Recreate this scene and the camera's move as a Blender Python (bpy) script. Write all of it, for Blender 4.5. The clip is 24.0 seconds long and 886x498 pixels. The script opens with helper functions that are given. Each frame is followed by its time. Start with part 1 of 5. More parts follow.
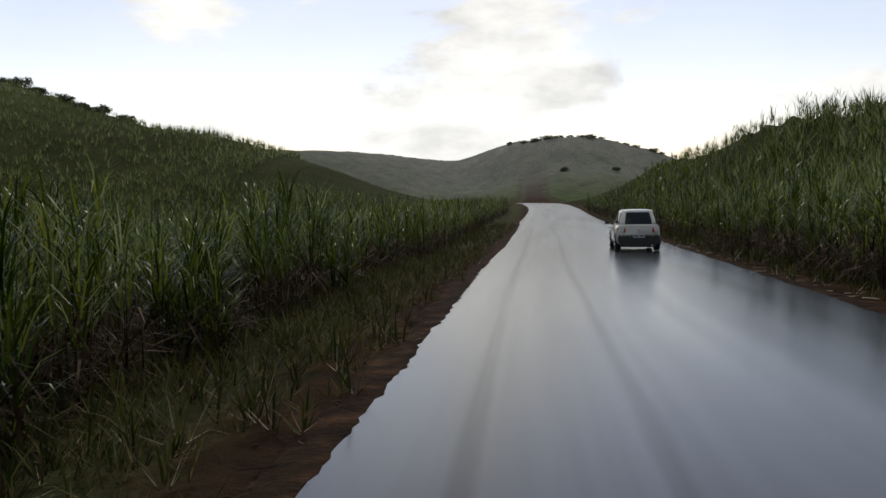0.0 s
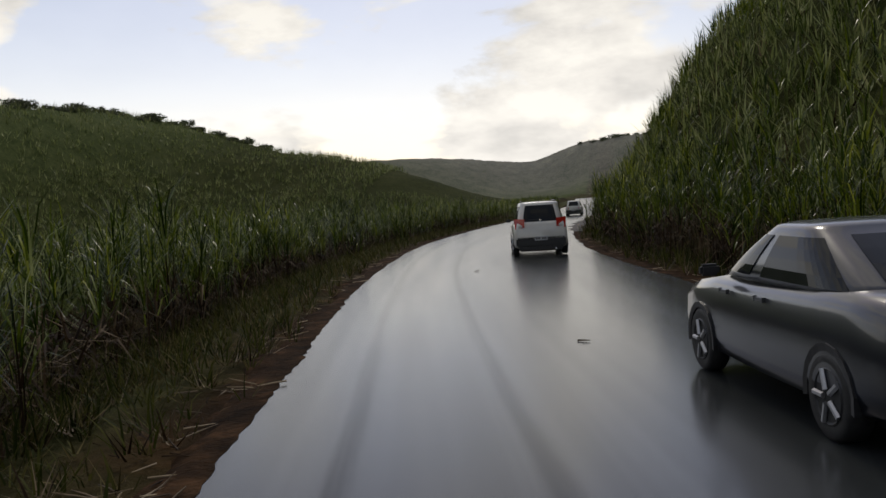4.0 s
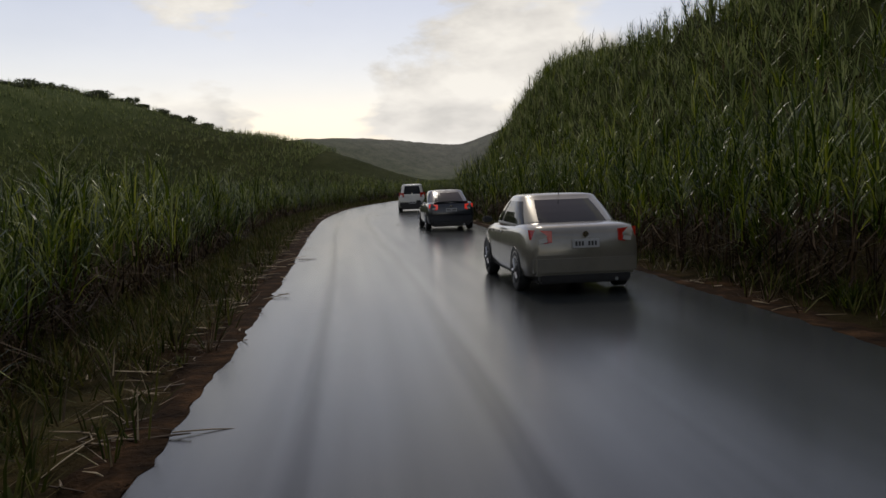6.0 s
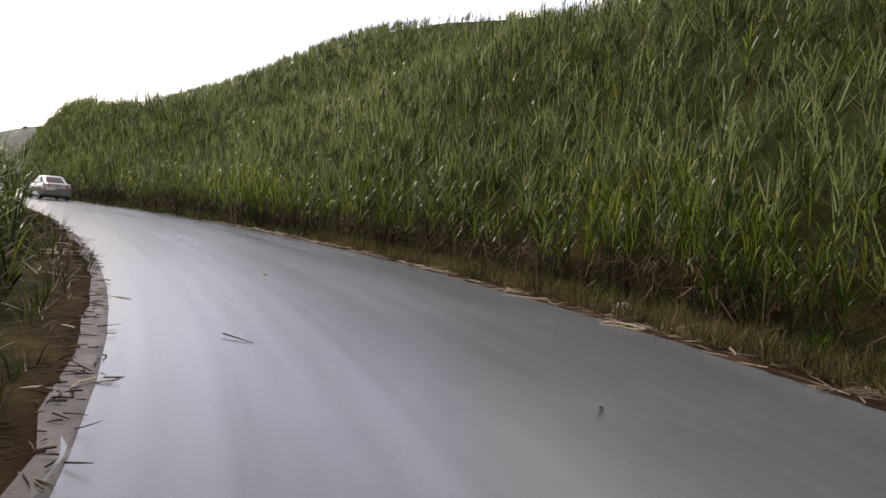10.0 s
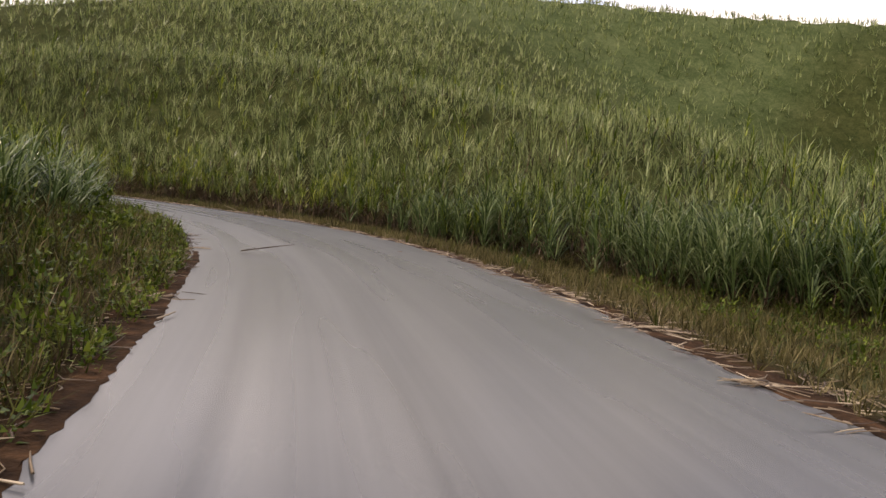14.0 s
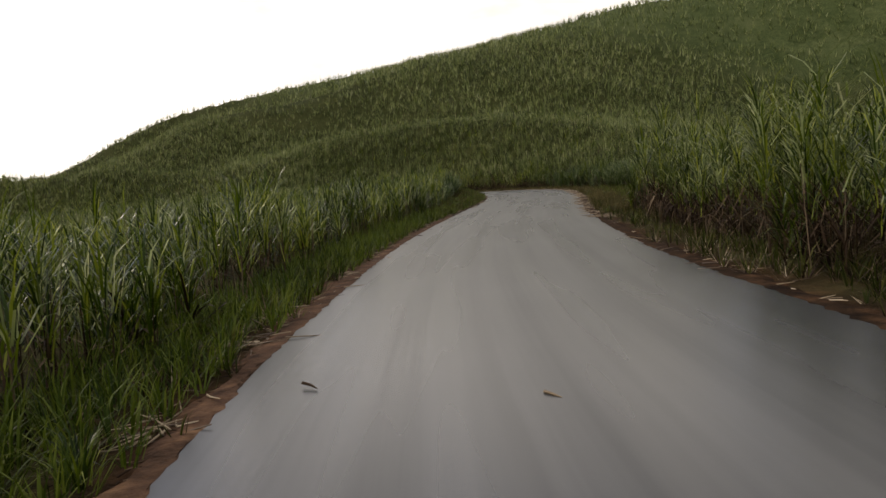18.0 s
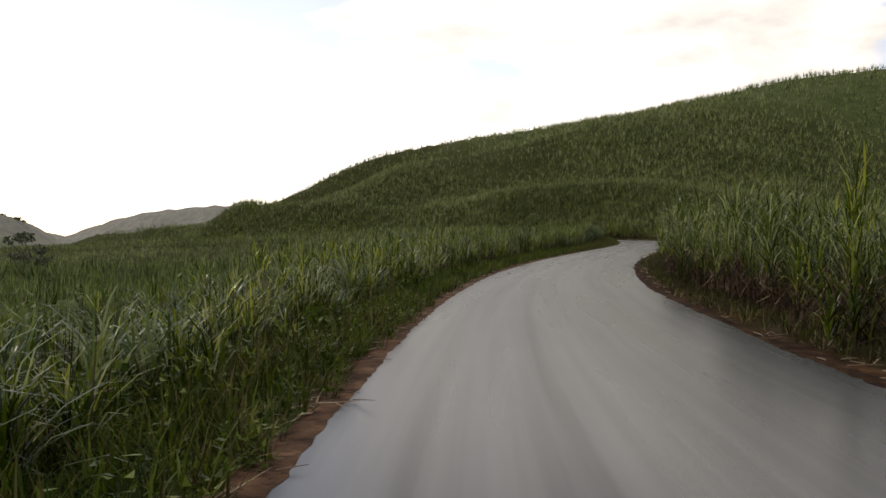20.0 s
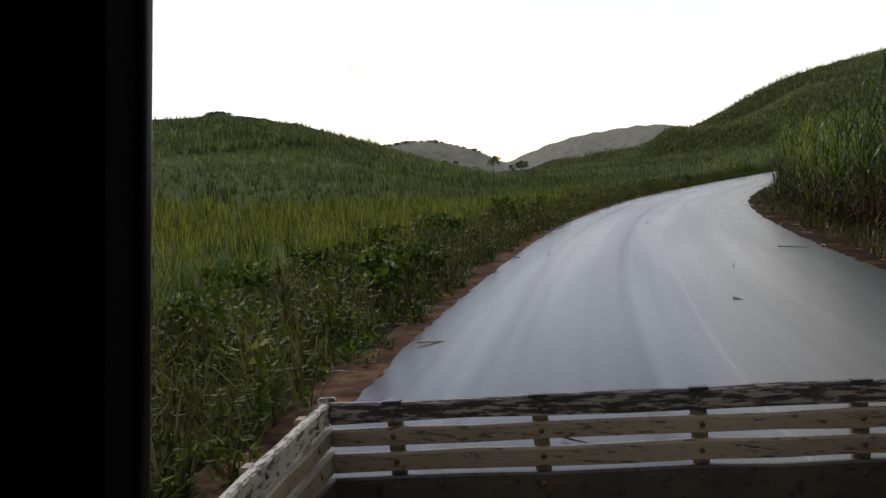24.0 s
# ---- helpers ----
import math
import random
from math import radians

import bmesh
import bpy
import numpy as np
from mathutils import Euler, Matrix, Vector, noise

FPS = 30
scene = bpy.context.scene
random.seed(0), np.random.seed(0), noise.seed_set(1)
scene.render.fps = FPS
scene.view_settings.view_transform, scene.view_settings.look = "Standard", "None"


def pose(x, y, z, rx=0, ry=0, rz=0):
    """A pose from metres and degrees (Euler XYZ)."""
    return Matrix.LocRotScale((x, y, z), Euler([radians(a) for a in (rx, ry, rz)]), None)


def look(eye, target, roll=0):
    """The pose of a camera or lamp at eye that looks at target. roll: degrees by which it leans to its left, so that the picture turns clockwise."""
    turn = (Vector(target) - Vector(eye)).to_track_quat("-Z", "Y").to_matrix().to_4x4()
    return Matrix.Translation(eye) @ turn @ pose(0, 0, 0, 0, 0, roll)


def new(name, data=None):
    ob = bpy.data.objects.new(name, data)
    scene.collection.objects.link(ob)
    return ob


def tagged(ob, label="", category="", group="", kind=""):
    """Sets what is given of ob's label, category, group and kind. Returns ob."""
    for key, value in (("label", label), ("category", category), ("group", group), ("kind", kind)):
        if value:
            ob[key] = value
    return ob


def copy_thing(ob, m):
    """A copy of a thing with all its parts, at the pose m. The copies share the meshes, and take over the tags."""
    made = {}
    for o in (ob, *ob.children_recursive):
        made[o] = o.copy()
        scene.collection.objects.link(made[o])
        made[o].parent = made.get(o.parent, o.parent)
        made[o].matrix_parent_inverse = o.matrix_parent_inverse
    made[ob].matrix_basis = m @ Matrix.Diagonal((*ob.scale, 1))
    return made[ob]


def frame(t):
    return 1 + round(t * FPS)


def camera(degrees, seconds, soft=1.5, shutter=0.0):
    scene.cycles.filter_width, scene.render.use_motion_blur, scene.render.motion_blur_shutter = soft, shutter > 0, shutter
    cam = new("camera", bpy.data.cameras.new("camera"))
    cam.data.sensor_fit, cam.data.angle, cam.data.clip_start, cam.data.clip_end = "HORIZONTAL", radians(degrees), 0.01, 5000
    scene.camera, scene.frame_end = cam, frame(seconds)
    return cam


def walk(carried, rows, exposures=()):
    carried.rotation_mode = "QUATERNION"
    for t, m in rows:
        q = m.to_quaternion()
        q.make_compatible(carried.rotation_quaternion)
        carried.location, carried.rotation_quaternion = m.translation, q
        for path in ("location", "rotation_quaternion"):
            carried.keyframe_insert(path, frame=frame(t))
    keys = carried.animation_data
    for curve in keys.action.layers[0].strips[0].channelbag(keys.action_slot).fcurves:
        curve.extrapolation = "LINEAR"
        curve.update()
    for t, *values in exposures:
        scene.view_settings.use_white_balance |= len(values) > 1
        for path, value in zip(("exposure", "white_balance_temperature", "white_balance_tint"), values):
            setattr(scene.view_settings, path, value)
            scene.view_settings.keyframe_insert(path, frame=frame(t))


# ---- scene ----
cam = camera(54.0, 24.0, soft=1.5)
PATH = [
    (0.0, -0.09, 0.00, 1.72, 5.73, -3.06, 0.81),
    (1.0, 0.50, -13.84, 1.70, 7.09, -4.83, 1.36),
    (2.0, 2.12, -27.59, 1.65, 7.82, -5.00, 4.74),
    (2.5, 3.23, -34.44, 1.64, 10.31, -3.79, 3.02),
    (4.5, 9.00, -61.62, 1.69, 11.10, -2.84, 3.54),
    (5.0, 10.53, -68.18, 1.70, 11.52, -3.76, 2.73),
    (6.0, 13.17, -80.86, 1.68, 6.45, -4.41, 1.95),
    (7.0, 15.12, -92.99, 1.60, 1.62, -4.95, 1.99),
    (8.0, 16.06, -104.56, 1.47, -8.03, -5.71, 2.30),
    (9.0, 15.67, -115.60, 1.24, -17.25, -5.54, -1.91),
    (10.0, 13.99, -125.97, 0.92, -23.69, -2.25, -4.49),
    (11.0, 10.56, -135.33, 0.48, -38.73, 0.52, -3.15),
    (11.5, 7.95, -139.39, 0.24, -45.78, -0.14, -5.42),
    (13.5, -7.08, -153.21, -0.84, -62.39, -0.99, -3.19),
    (14.0, -12.00, -156.53, -1.12, -63.94, -1.22, -4.69),
    (15.0, -22.77, -163.60, -1.75, -62.13, -1.21, -3.73),
    (16.0, -34.34, -171.89, -2.42, -58.95, -1.84, 0.52),
    (17.0, -46.29, -181.10, -3.11, -53.07, -2.75, 1.74),
    (18.0, -57.70, -191.46, -3.76, -48.63, -1.95, 4.44),
    (18.5, -63.26, -196.98, -4.07, -43.72, -1.82, 3.40),
    (20.5, -84.08, -221.56, -5.04, -35.77, 1.22, -0.66),
    (21.0, -88.79, -228.43, -5.22, -33.44, 0.74, -0.77),
    (22.0, -97.31, -243.09, -5.57, -28.69, 0.77, 1.49),
    (23.0, -104.54, -258.92, -5.88, -24.46, -0.43, 3.72),
    (23.5, -107.83, -267.15, -6.03, -19.86, -1.38, 3.21),
    (24.0, -110.61, -275.69, -6.19, -10.23, -3.80, 2.40),
]
EXPOSURES = [(0.0, -1.05, 6700, 8), (1.0, -0.95, 6700, 8), (2.0, -1.25, 6850, 8), (5.0, -1.2, 7050, 10), (6.0, -1.38, 7050, 10), (7.0, -1.26, 7000, 10), (8.0, -0.3, 6950, 11), (9.0, -0.05, 7100, 13), (10.0, 0.22, 7300, 15),
             (11.0, 0.75, 7400, 16), (14.0, 0.6, 7600, 22), (15.0, 0.65, 7700, 17), (16.0, -0.05, 7900, 16), (17.0, -0.05, 7700, 15), (18.5, -0.4, 7500, 13), (21.0, -0.4, 7200, 12), (22.0, -0.65, 6950, 11), (24.0, -0.65, 6850, 10)]
walk(cam, [(t, pose(x, y, z, 90 + p, r, a)) for t, x, y, z, a, p, r in PATH], EXPOSURES)

# ---- light: bright broken cloud, sun veiled behind it to the north ----
SUN_AZ, SUN_EL = radians(-12), radians(48)
world = bpy.data.worlds.new("sky")
scene.world = world
world.use_nodes = True


def graph(tree):
    """Short hand for building node trees: n(type, **settings) and l(from, to)."""
    def n(kind, **sets):
        nd = tree.nodes.new(kind)
        for k, v in sets.items():
            if k.startswith("i_"):
                nd.inputs[int(k[2:])].default_value = v
            else:
                setattr(nd, k, v)
        return nd
    return n, tree.links.new


def ramp(n, stops):
    nd = n("ShaderNodeValToRGB")
    el = nd.color_ramp.elements
    while len(el) < len(stops):
        el.new(0.5)
    for e, (p, c) in zip(el, stops):
        e.position, e.color = p, (*c, 1) if len(c) == 3 else c
    return nd


def build_sky():
    tree = world.node_tree
    tree.nodes.clear()
    n, l = graph(tree)
    sky = n("ShaderNodeTexSky", sky_type="NISHITA", sun_disc=False, sun_elevation=SUN_EL, sun_rotation=SUN_AZ,
            air_density=1.0, dust_density=0.3, ozone_density=2.0)
    dim = n("ShaderNodeMix", data_type="RGBA", blend_type="MULTIPLY")
    dim.inputs[0].default_value = 1.0
    dim.inputs[7].default_value = (0.385, 0.298, 0.265, 1)
    l(sky.outputs[0], dim.inputs[6])
    tc = n("ShaderNodeTexCoord")
    flat = n("ShaderNodeMapping")
    flat.inputs[3].default_value = (1.0, 1.0, 2.4)
    l(tc.outputs["Generated"], flat.inputs[0])
    big = n("ShaderNodeTexNoise", i_2=4.2, i_3=10.0, i_4=0.55)
    big.inputs["Distortion"].default_value = 0.25
    l(flat.outputs[0], big.inputs[0])
    cover = ramp(n, [(0.495, (0.08, 0.08, 0.08)), (0.53, (0.6, 0.6, 0.6)), (0.565, (1, 1, 1))])
    # one bank of cumulus high to the north-east, a smaller one low to the north, thinner cloud elsewhere
    amount = big.outputs[0]
    for az, el, wide, gain in ((42, 14, 22, 0.13), (-3, 6, 10, 0.12), (95, 25, 40, 0.06), (-75, 20, 40, 0.04), (12, 17, 17, -0.16)):
        az, el = radians(az), radians(el)
        near = n("ShaderNodeVectorMath", operation="DOT_PRODUCT")
        near.inputs[1].default_value = (math.sin(az) * math.cos(el), math.cos(az) * math.cos(el), math.sin(el))
        l(tc.outputs["Generated"], near.inputs[0])
        bank = n("ShaderNodeMapRange", interpolation_type="SMOOTHSTEP")
        bank.inputs[1].default_value, bank.inputs[2].default_value, bank.inputs[3].default_value, bank.inputs[4].default_value = math.cos(radians(wide)), 1.0, 0.0, gain
        l(near.outputs["Value"], bank.inputs[0])
        more = n("ShaderNodeMath", operation="ADD")
        l(amount, more.inputs[0])
        l(bank.outputs[0], more.inputs[1])
        amount = more.outputs[0]
    l(amount, cover.inputs[0])
    shade = n("ShaderNodeTexNoise", i_2=7.0, i_3=8.0, i_4=0.58)
    l(flat.outputs[0], shade.inputs[0])
    puff = ramp(n, [(0.34, (0.88, 0.89, 0.91)), (0.46, (1.1, 1.1, 1.11)), (0.6, (1.34, 1.34, 1.33))])
    l(shade.outputs[0], puff.inputs[0])
    # the shower cloud darkens away from the veiled sun
    toward = n("ShaderNodeVectorMath", operation="DOT_PRODUCT")
    toward.inputs[1].default_value = (math.sin(SUN_AZ) * math.cos(SUN_EL), math.cos(SUN_AZ) * math.cos(SUN_EL), math.sin(SUN_EL))
    l(tc.outputs["Generated"], toward.inputs[0])
    fall = n("ShaderNodeMapRange", interpolation_type="SMOOTHSTEP")
    fall.inputs[1].default_value, fall.inputs[2].default_value, fall.inputs[3].default_value, fall.inputs[4].default_value = -0.5, 0.9, 0.5, 1.4
    l(toward.outputs["Value"], fall.inputs[0])
    white = n("ShaderNodeMix", data_type="RGBA", blend_type="MULTIPLY")
    white.inputs[0].default_value = 1.0
    l(puff.outputs[0], white.inputs[6])
    l(fall.outputs[0], white.inputs[7])
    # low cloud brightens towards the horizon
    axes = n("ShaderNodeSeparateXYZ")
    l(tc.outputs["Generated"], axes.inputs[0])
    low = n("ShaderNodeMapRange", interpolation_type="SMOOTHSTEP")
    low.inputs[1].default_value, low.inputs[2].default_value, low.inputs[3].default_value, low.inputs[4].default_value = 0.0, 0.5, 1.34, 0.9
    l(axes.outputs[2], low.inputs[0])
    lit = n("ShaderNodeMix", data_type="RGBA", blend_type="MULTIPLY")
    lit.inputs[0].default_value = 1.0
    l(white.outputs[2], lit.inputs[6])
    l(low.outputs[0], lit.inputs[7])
    mix = n("ShaderNodeMix", data_type="RGBA")
    l(cover.outputs[0], mix.inputs[0])
    l(dim.outputs[2], mix.inputs[6])
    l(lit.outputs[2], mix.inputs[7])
    bg = n("ShaderNodeBackground", i_1=1.0)
    l(mix.outputs[2], bg.inputs[0])
    out = n("ShaderNodeOutputWorld")
    l(bg.outputs[0], out.inputs[0])


build_sky()
sun = new("sun", bpy.data.lights.new("sun", "SUN"))
sun.data.energy, sun.data.angle, sun.data.color = 1.5, radians(10), (1.0, 0.96, 0.9)
sun.matrix_world = look((0, 0, 200), (-math.sin(SUN_AZ) * math.cos(SUN_EL), -math.cos(SUN_AZ) * math.cos(SUN_EL), 200 - math.sin(SUN_EL)))


# ---- materials ----
def material(name, rough=0.6, metal=0.0, colours=None, scale=4.0, detail=6.0, bump=0.0, bump_scale=40.0, island=0.0,
             spec=0.5, coord="Object", translucent=0.0, trans_colour=(0.2, 0.3, 0.05), coat=0.0, objvar=0.0, stretch=(1, 1, 1), drift=0.0):
    """Two-scale noise colour with bump; island / objvar vary the shade per loose piece / per object."""
    m = bpy.data.materials.new(name)
    m.use_nodes = True
    tree = m.node_tree
    tree.nodes.clear()
    n, l = graph(tree)
    tc = n("ShaderNodeTexCoord")
    mp = n("ShaderNodeMapping")
    mp.inputs[3].default_value = stretch
    l(tc.outputs[coord], mp.inputs[0])
    big = n("ShaderNodeTexNoise", i_2=scale, i_3=detail, i_4=0.62)
    l(mp.outputs[0], big.inputs[0])
    fac = big.outputs[0]
    if island or objvar:
        src = n("ShaderNodeNewGeometry").outputs["Random Per Island"] if island else n("ShaderNodeObjectInfo").outputs["Random"]
        amt = island or objvar
        a = n("ShaderNodeMath", operation="MULTIPLY_ADD", i_1=amt, i_2=-amt / 2)
        l(src, a.inputs[0])
        b = n("ShaderNodeMath", operation="ADD")
        l(a.outputs[0], b.inputs[0])
        l(fac, b.inputs[1])
        fac = b.outputs[0]
    if drift:                                    # broad stands of darker and paler growth
        wide = n("ShaderNodeTexNoise", i_2=0.035, i_3=3.0, i_4=0.6)
        l(tc.outputs["Object"], wide.inputs[0])
        sway = n("ShaderNodeMath", operation="MULTIPLY_ADD", i_1=drift, i_2=-drift / 2)
        l(wide.outputs[0], sway.inputs[0])
        sums = n("ShaderNodeMath", operation="ADD")
        l(sway.outputs[0], sums.inputs[0])
        l(fac, sums.inputs[1])
        fac = sums.outputs[0]
    r = ramp(n, colours)
    l(fac, r.inputs[0])
    p = n("ShaderNodeBsdfPrincipled")
    p.inputs["Roughness"].default_value, p.inputs["Metallic"].default_value = rough, metal
    p.inputs["Specular IOR Level"].default_value = spec
    p.inputs["Coat Weight"].default_value = coat
    p.inputs["Coat Roughness"].default_value = 0.06
    l(r.outputs[0], p.inputs["Base Color"])
    if bump:
        fine = n("ShaderNodeTexNoise", i_2=bump_scale, i_3=4.0)
        l(mp.outputs[0], fine.inputs[0])
        bn = n("ShaderNodeBump", i_0=bump, i_1=0.05)
        l(fine.outputs[0], bn.inputs["Height"])
        l(bn.outputs[0], p.inputs["Normal"])
    out = n("ShaderNodeOutputMaterial")
    if translucent:
        tr = n("ShaderNodeBsdfTranslucent")
        tm = n("ShaderNodeMix", data_type="RGBA", blend_type="MULTIPLY")
        tm.inputs[0].default_value = 0.6
        tm.inputs[7].default_value = (*trans_colour, 1)
        l(r.outputs[0], tr.inputs[0])
        mx = n("ShaderNodeMixShader", i_0=translucent)
        l(p.outputs[0], mx.inputs[1])
        l(tr.outputs[0], mx.inputs[2])
        l(mx.outputs[0], out.inputs[0])
    else:
        l(p.outputs[0], out.inputs[0])
    return m


LEAF = material("cane_leaf", 0.28, colours=[(0.12, (0.008, 0.017, 0.002)), (0.42, (0.034, 0.062, 0.004)), (0.7, (0.11, 0.15, 0.009)), (0.95, (0.38, 0.4, 0.055))],
                scale=0.12, island=0.75, translucent=0.32, spec=0.18)
DRY = material("dry_leaf", 0.7, colours=[(0.2, (0.018, 0.01, 0.006)), (0.55, (0.05, 0.03, 0.016)), (0.8, (0.12, 0.08, 0.045)), (1.0, (0.32, 0.24, 0.15))], scale=0.5, island=0.8, translucent=0.12, spec=0.1)
STRAW = material("straw", 0.6, colours=[(0.2, (0.07, 0.042, 0.022)), (0.6, (0.24, 0.17, 0.09)), (0.95, (0.48, 0.38, 0.24))], scale=1.0, island=0.8)
GRASS = material("verge_grass", 0.55, colours=[(0.15, (0.018, 0.026, 0.005)), (0.5, (0.05, 0.06, 0.012)), (0.85, (0.12, 0.115, 0.03))], scale=0.25, island=0.7, translucent=0.3, spec=0.05)
HILLCANE = material("hill_cane", 0.4, colours=[(0.15, (0.022, 0.034, 0.008)), (0.42, (0.115, 0.148, 0.046)), (0.7, (0.29, 0.33, 0.12)), (1.0, (0.54, 0.54, 0.28))], scale=0.8, detail=3.0, island=0.65, translucent=0.3, spec=0.1, drift=0.45)
WEED = material("broad_leaf", 0.45, colours=[(0.15, (0.018, 0.034, 0.004)), (0.5, (0.066, 0.1, 0.01)), (0.9, (0.17, 0.205, 0.03))], scale=0.4, island=0.7, translucent=0.3, spec=0.08)


def ground_material():
    """Red-brown soil along the road, green growth on the fields, cane litter darkened for shade between tufts, far
    hills paled for haze; set by the vertex layer 'cover'.
    """
    m = bpy.data.materials.new("ground_soil")
    m.use_nodes = True
    tree = m.node_tree
    tree.nodes.clear()
    n, l = graph(tree)
    tc = n("ShaderNodeTexCoord")
    big = n("ShaderNodeTexNoise", i_2=0.09, i_3=10.0, i_4=0.72)
    small = n("ShaderNodeTexNoise", i_2=0.9, i_3=8.0, i_4=0.7)
    for t in (big, small):
        l(tc.outputs["Object"], t.inputs[0])
    soil = ramp(n, [(0.3, (0.014, 0.008, 0.005)), (0.52, (0.045, 0.024, 0.012)), (0.75, (0.12, 0.06, 0.028))])
    l(small.outputs[0], soil.inputs[0])
    add = n("ShaderNodeMix", data_type="FLOAT")
    add.inputs[0].default_value = 0.5
    l(big.outputs[0], add.inputs[2])
    l(small.outputs[0], add.inputs[3])
    green = ramp(n, [(0.34, (0.018, 0.028, 0.008)), (0.46, (0.05, 0.07, 0.022)), (0.55, (0.095, 0.114, 0.042)), (0.66, (0.165, 0.17, 0.08))])
    fine = n("ShaderNodeTexNoise", i_2=3.2, i_3=5.0, i_4=0.75)
    l(tc.outputs["Object"], fine.inputs[0])
    leafy = n("ShaderNodeMix", data_type="FLOAT")
    leafy.inputs[0].default_value = 0.42
    l(add.outputs[0], leafy.inputs[2])
    l(fine.outputs[0], leafy.inputs[3])
    l(leafy.outputs[0], green.inputs[0])
    # far hills: pasture tone, paled and greyed to stand in for haze
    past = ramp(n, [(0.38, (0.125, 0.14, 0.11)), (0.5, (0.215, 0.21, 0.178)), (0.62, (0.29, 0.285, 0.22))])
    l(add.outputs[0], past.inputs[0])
    at = n("ShaderNodeAttribute", attribute_name="cover")
    sp = n("ShaderNodeSeparateColor")
    l(at.outputs["Color"], sp.inputs[0])
    m1 = n("ShaderNodeMix", data_type="RGBA")
    l(sp.outputs[0], m1.inputs[0])
    l(soil.outputs[0], m1.inputs[6])
    l(green.outputs[0], m1.inputs[7])
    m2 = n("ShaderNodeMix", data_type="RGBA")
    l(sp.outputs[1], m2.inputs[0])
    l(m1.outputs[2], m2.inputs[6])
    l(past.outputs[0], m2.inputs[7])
    # brown litter tint under the cane, also painting the shade between tufts
    trash = n("ShaderNodeMix", data_type="RGBA", blend_type="MULTIPLY")
    l(sp.outputs[2], trash.inputs[0])
    l(m2.outputs[2], trash.inputs[6])
    trash.inputs[7].default_value = (0.55, 0.5, 0.4, 1)
    p = n("ShaderNodeBsdfPrincipled")
    p.inputs["Roughness"].default_value = 0.95
    p.inputs["Specular IOR Level"].default_value = 0.04
    l(trash.outputs[2], p.inputs["Base Color"])
    bn = n("ShaderNodeBump", i_0=0.8, i_1=0.4)
    l(small.outputs[0], bn.inputs["Height"])
    l(bn.outputs[0], p.inputs["Normal"])
    out = n("ShaderNodeOutputMaterial")
    l(p.outputs[0], out.inputs[0])
    return m


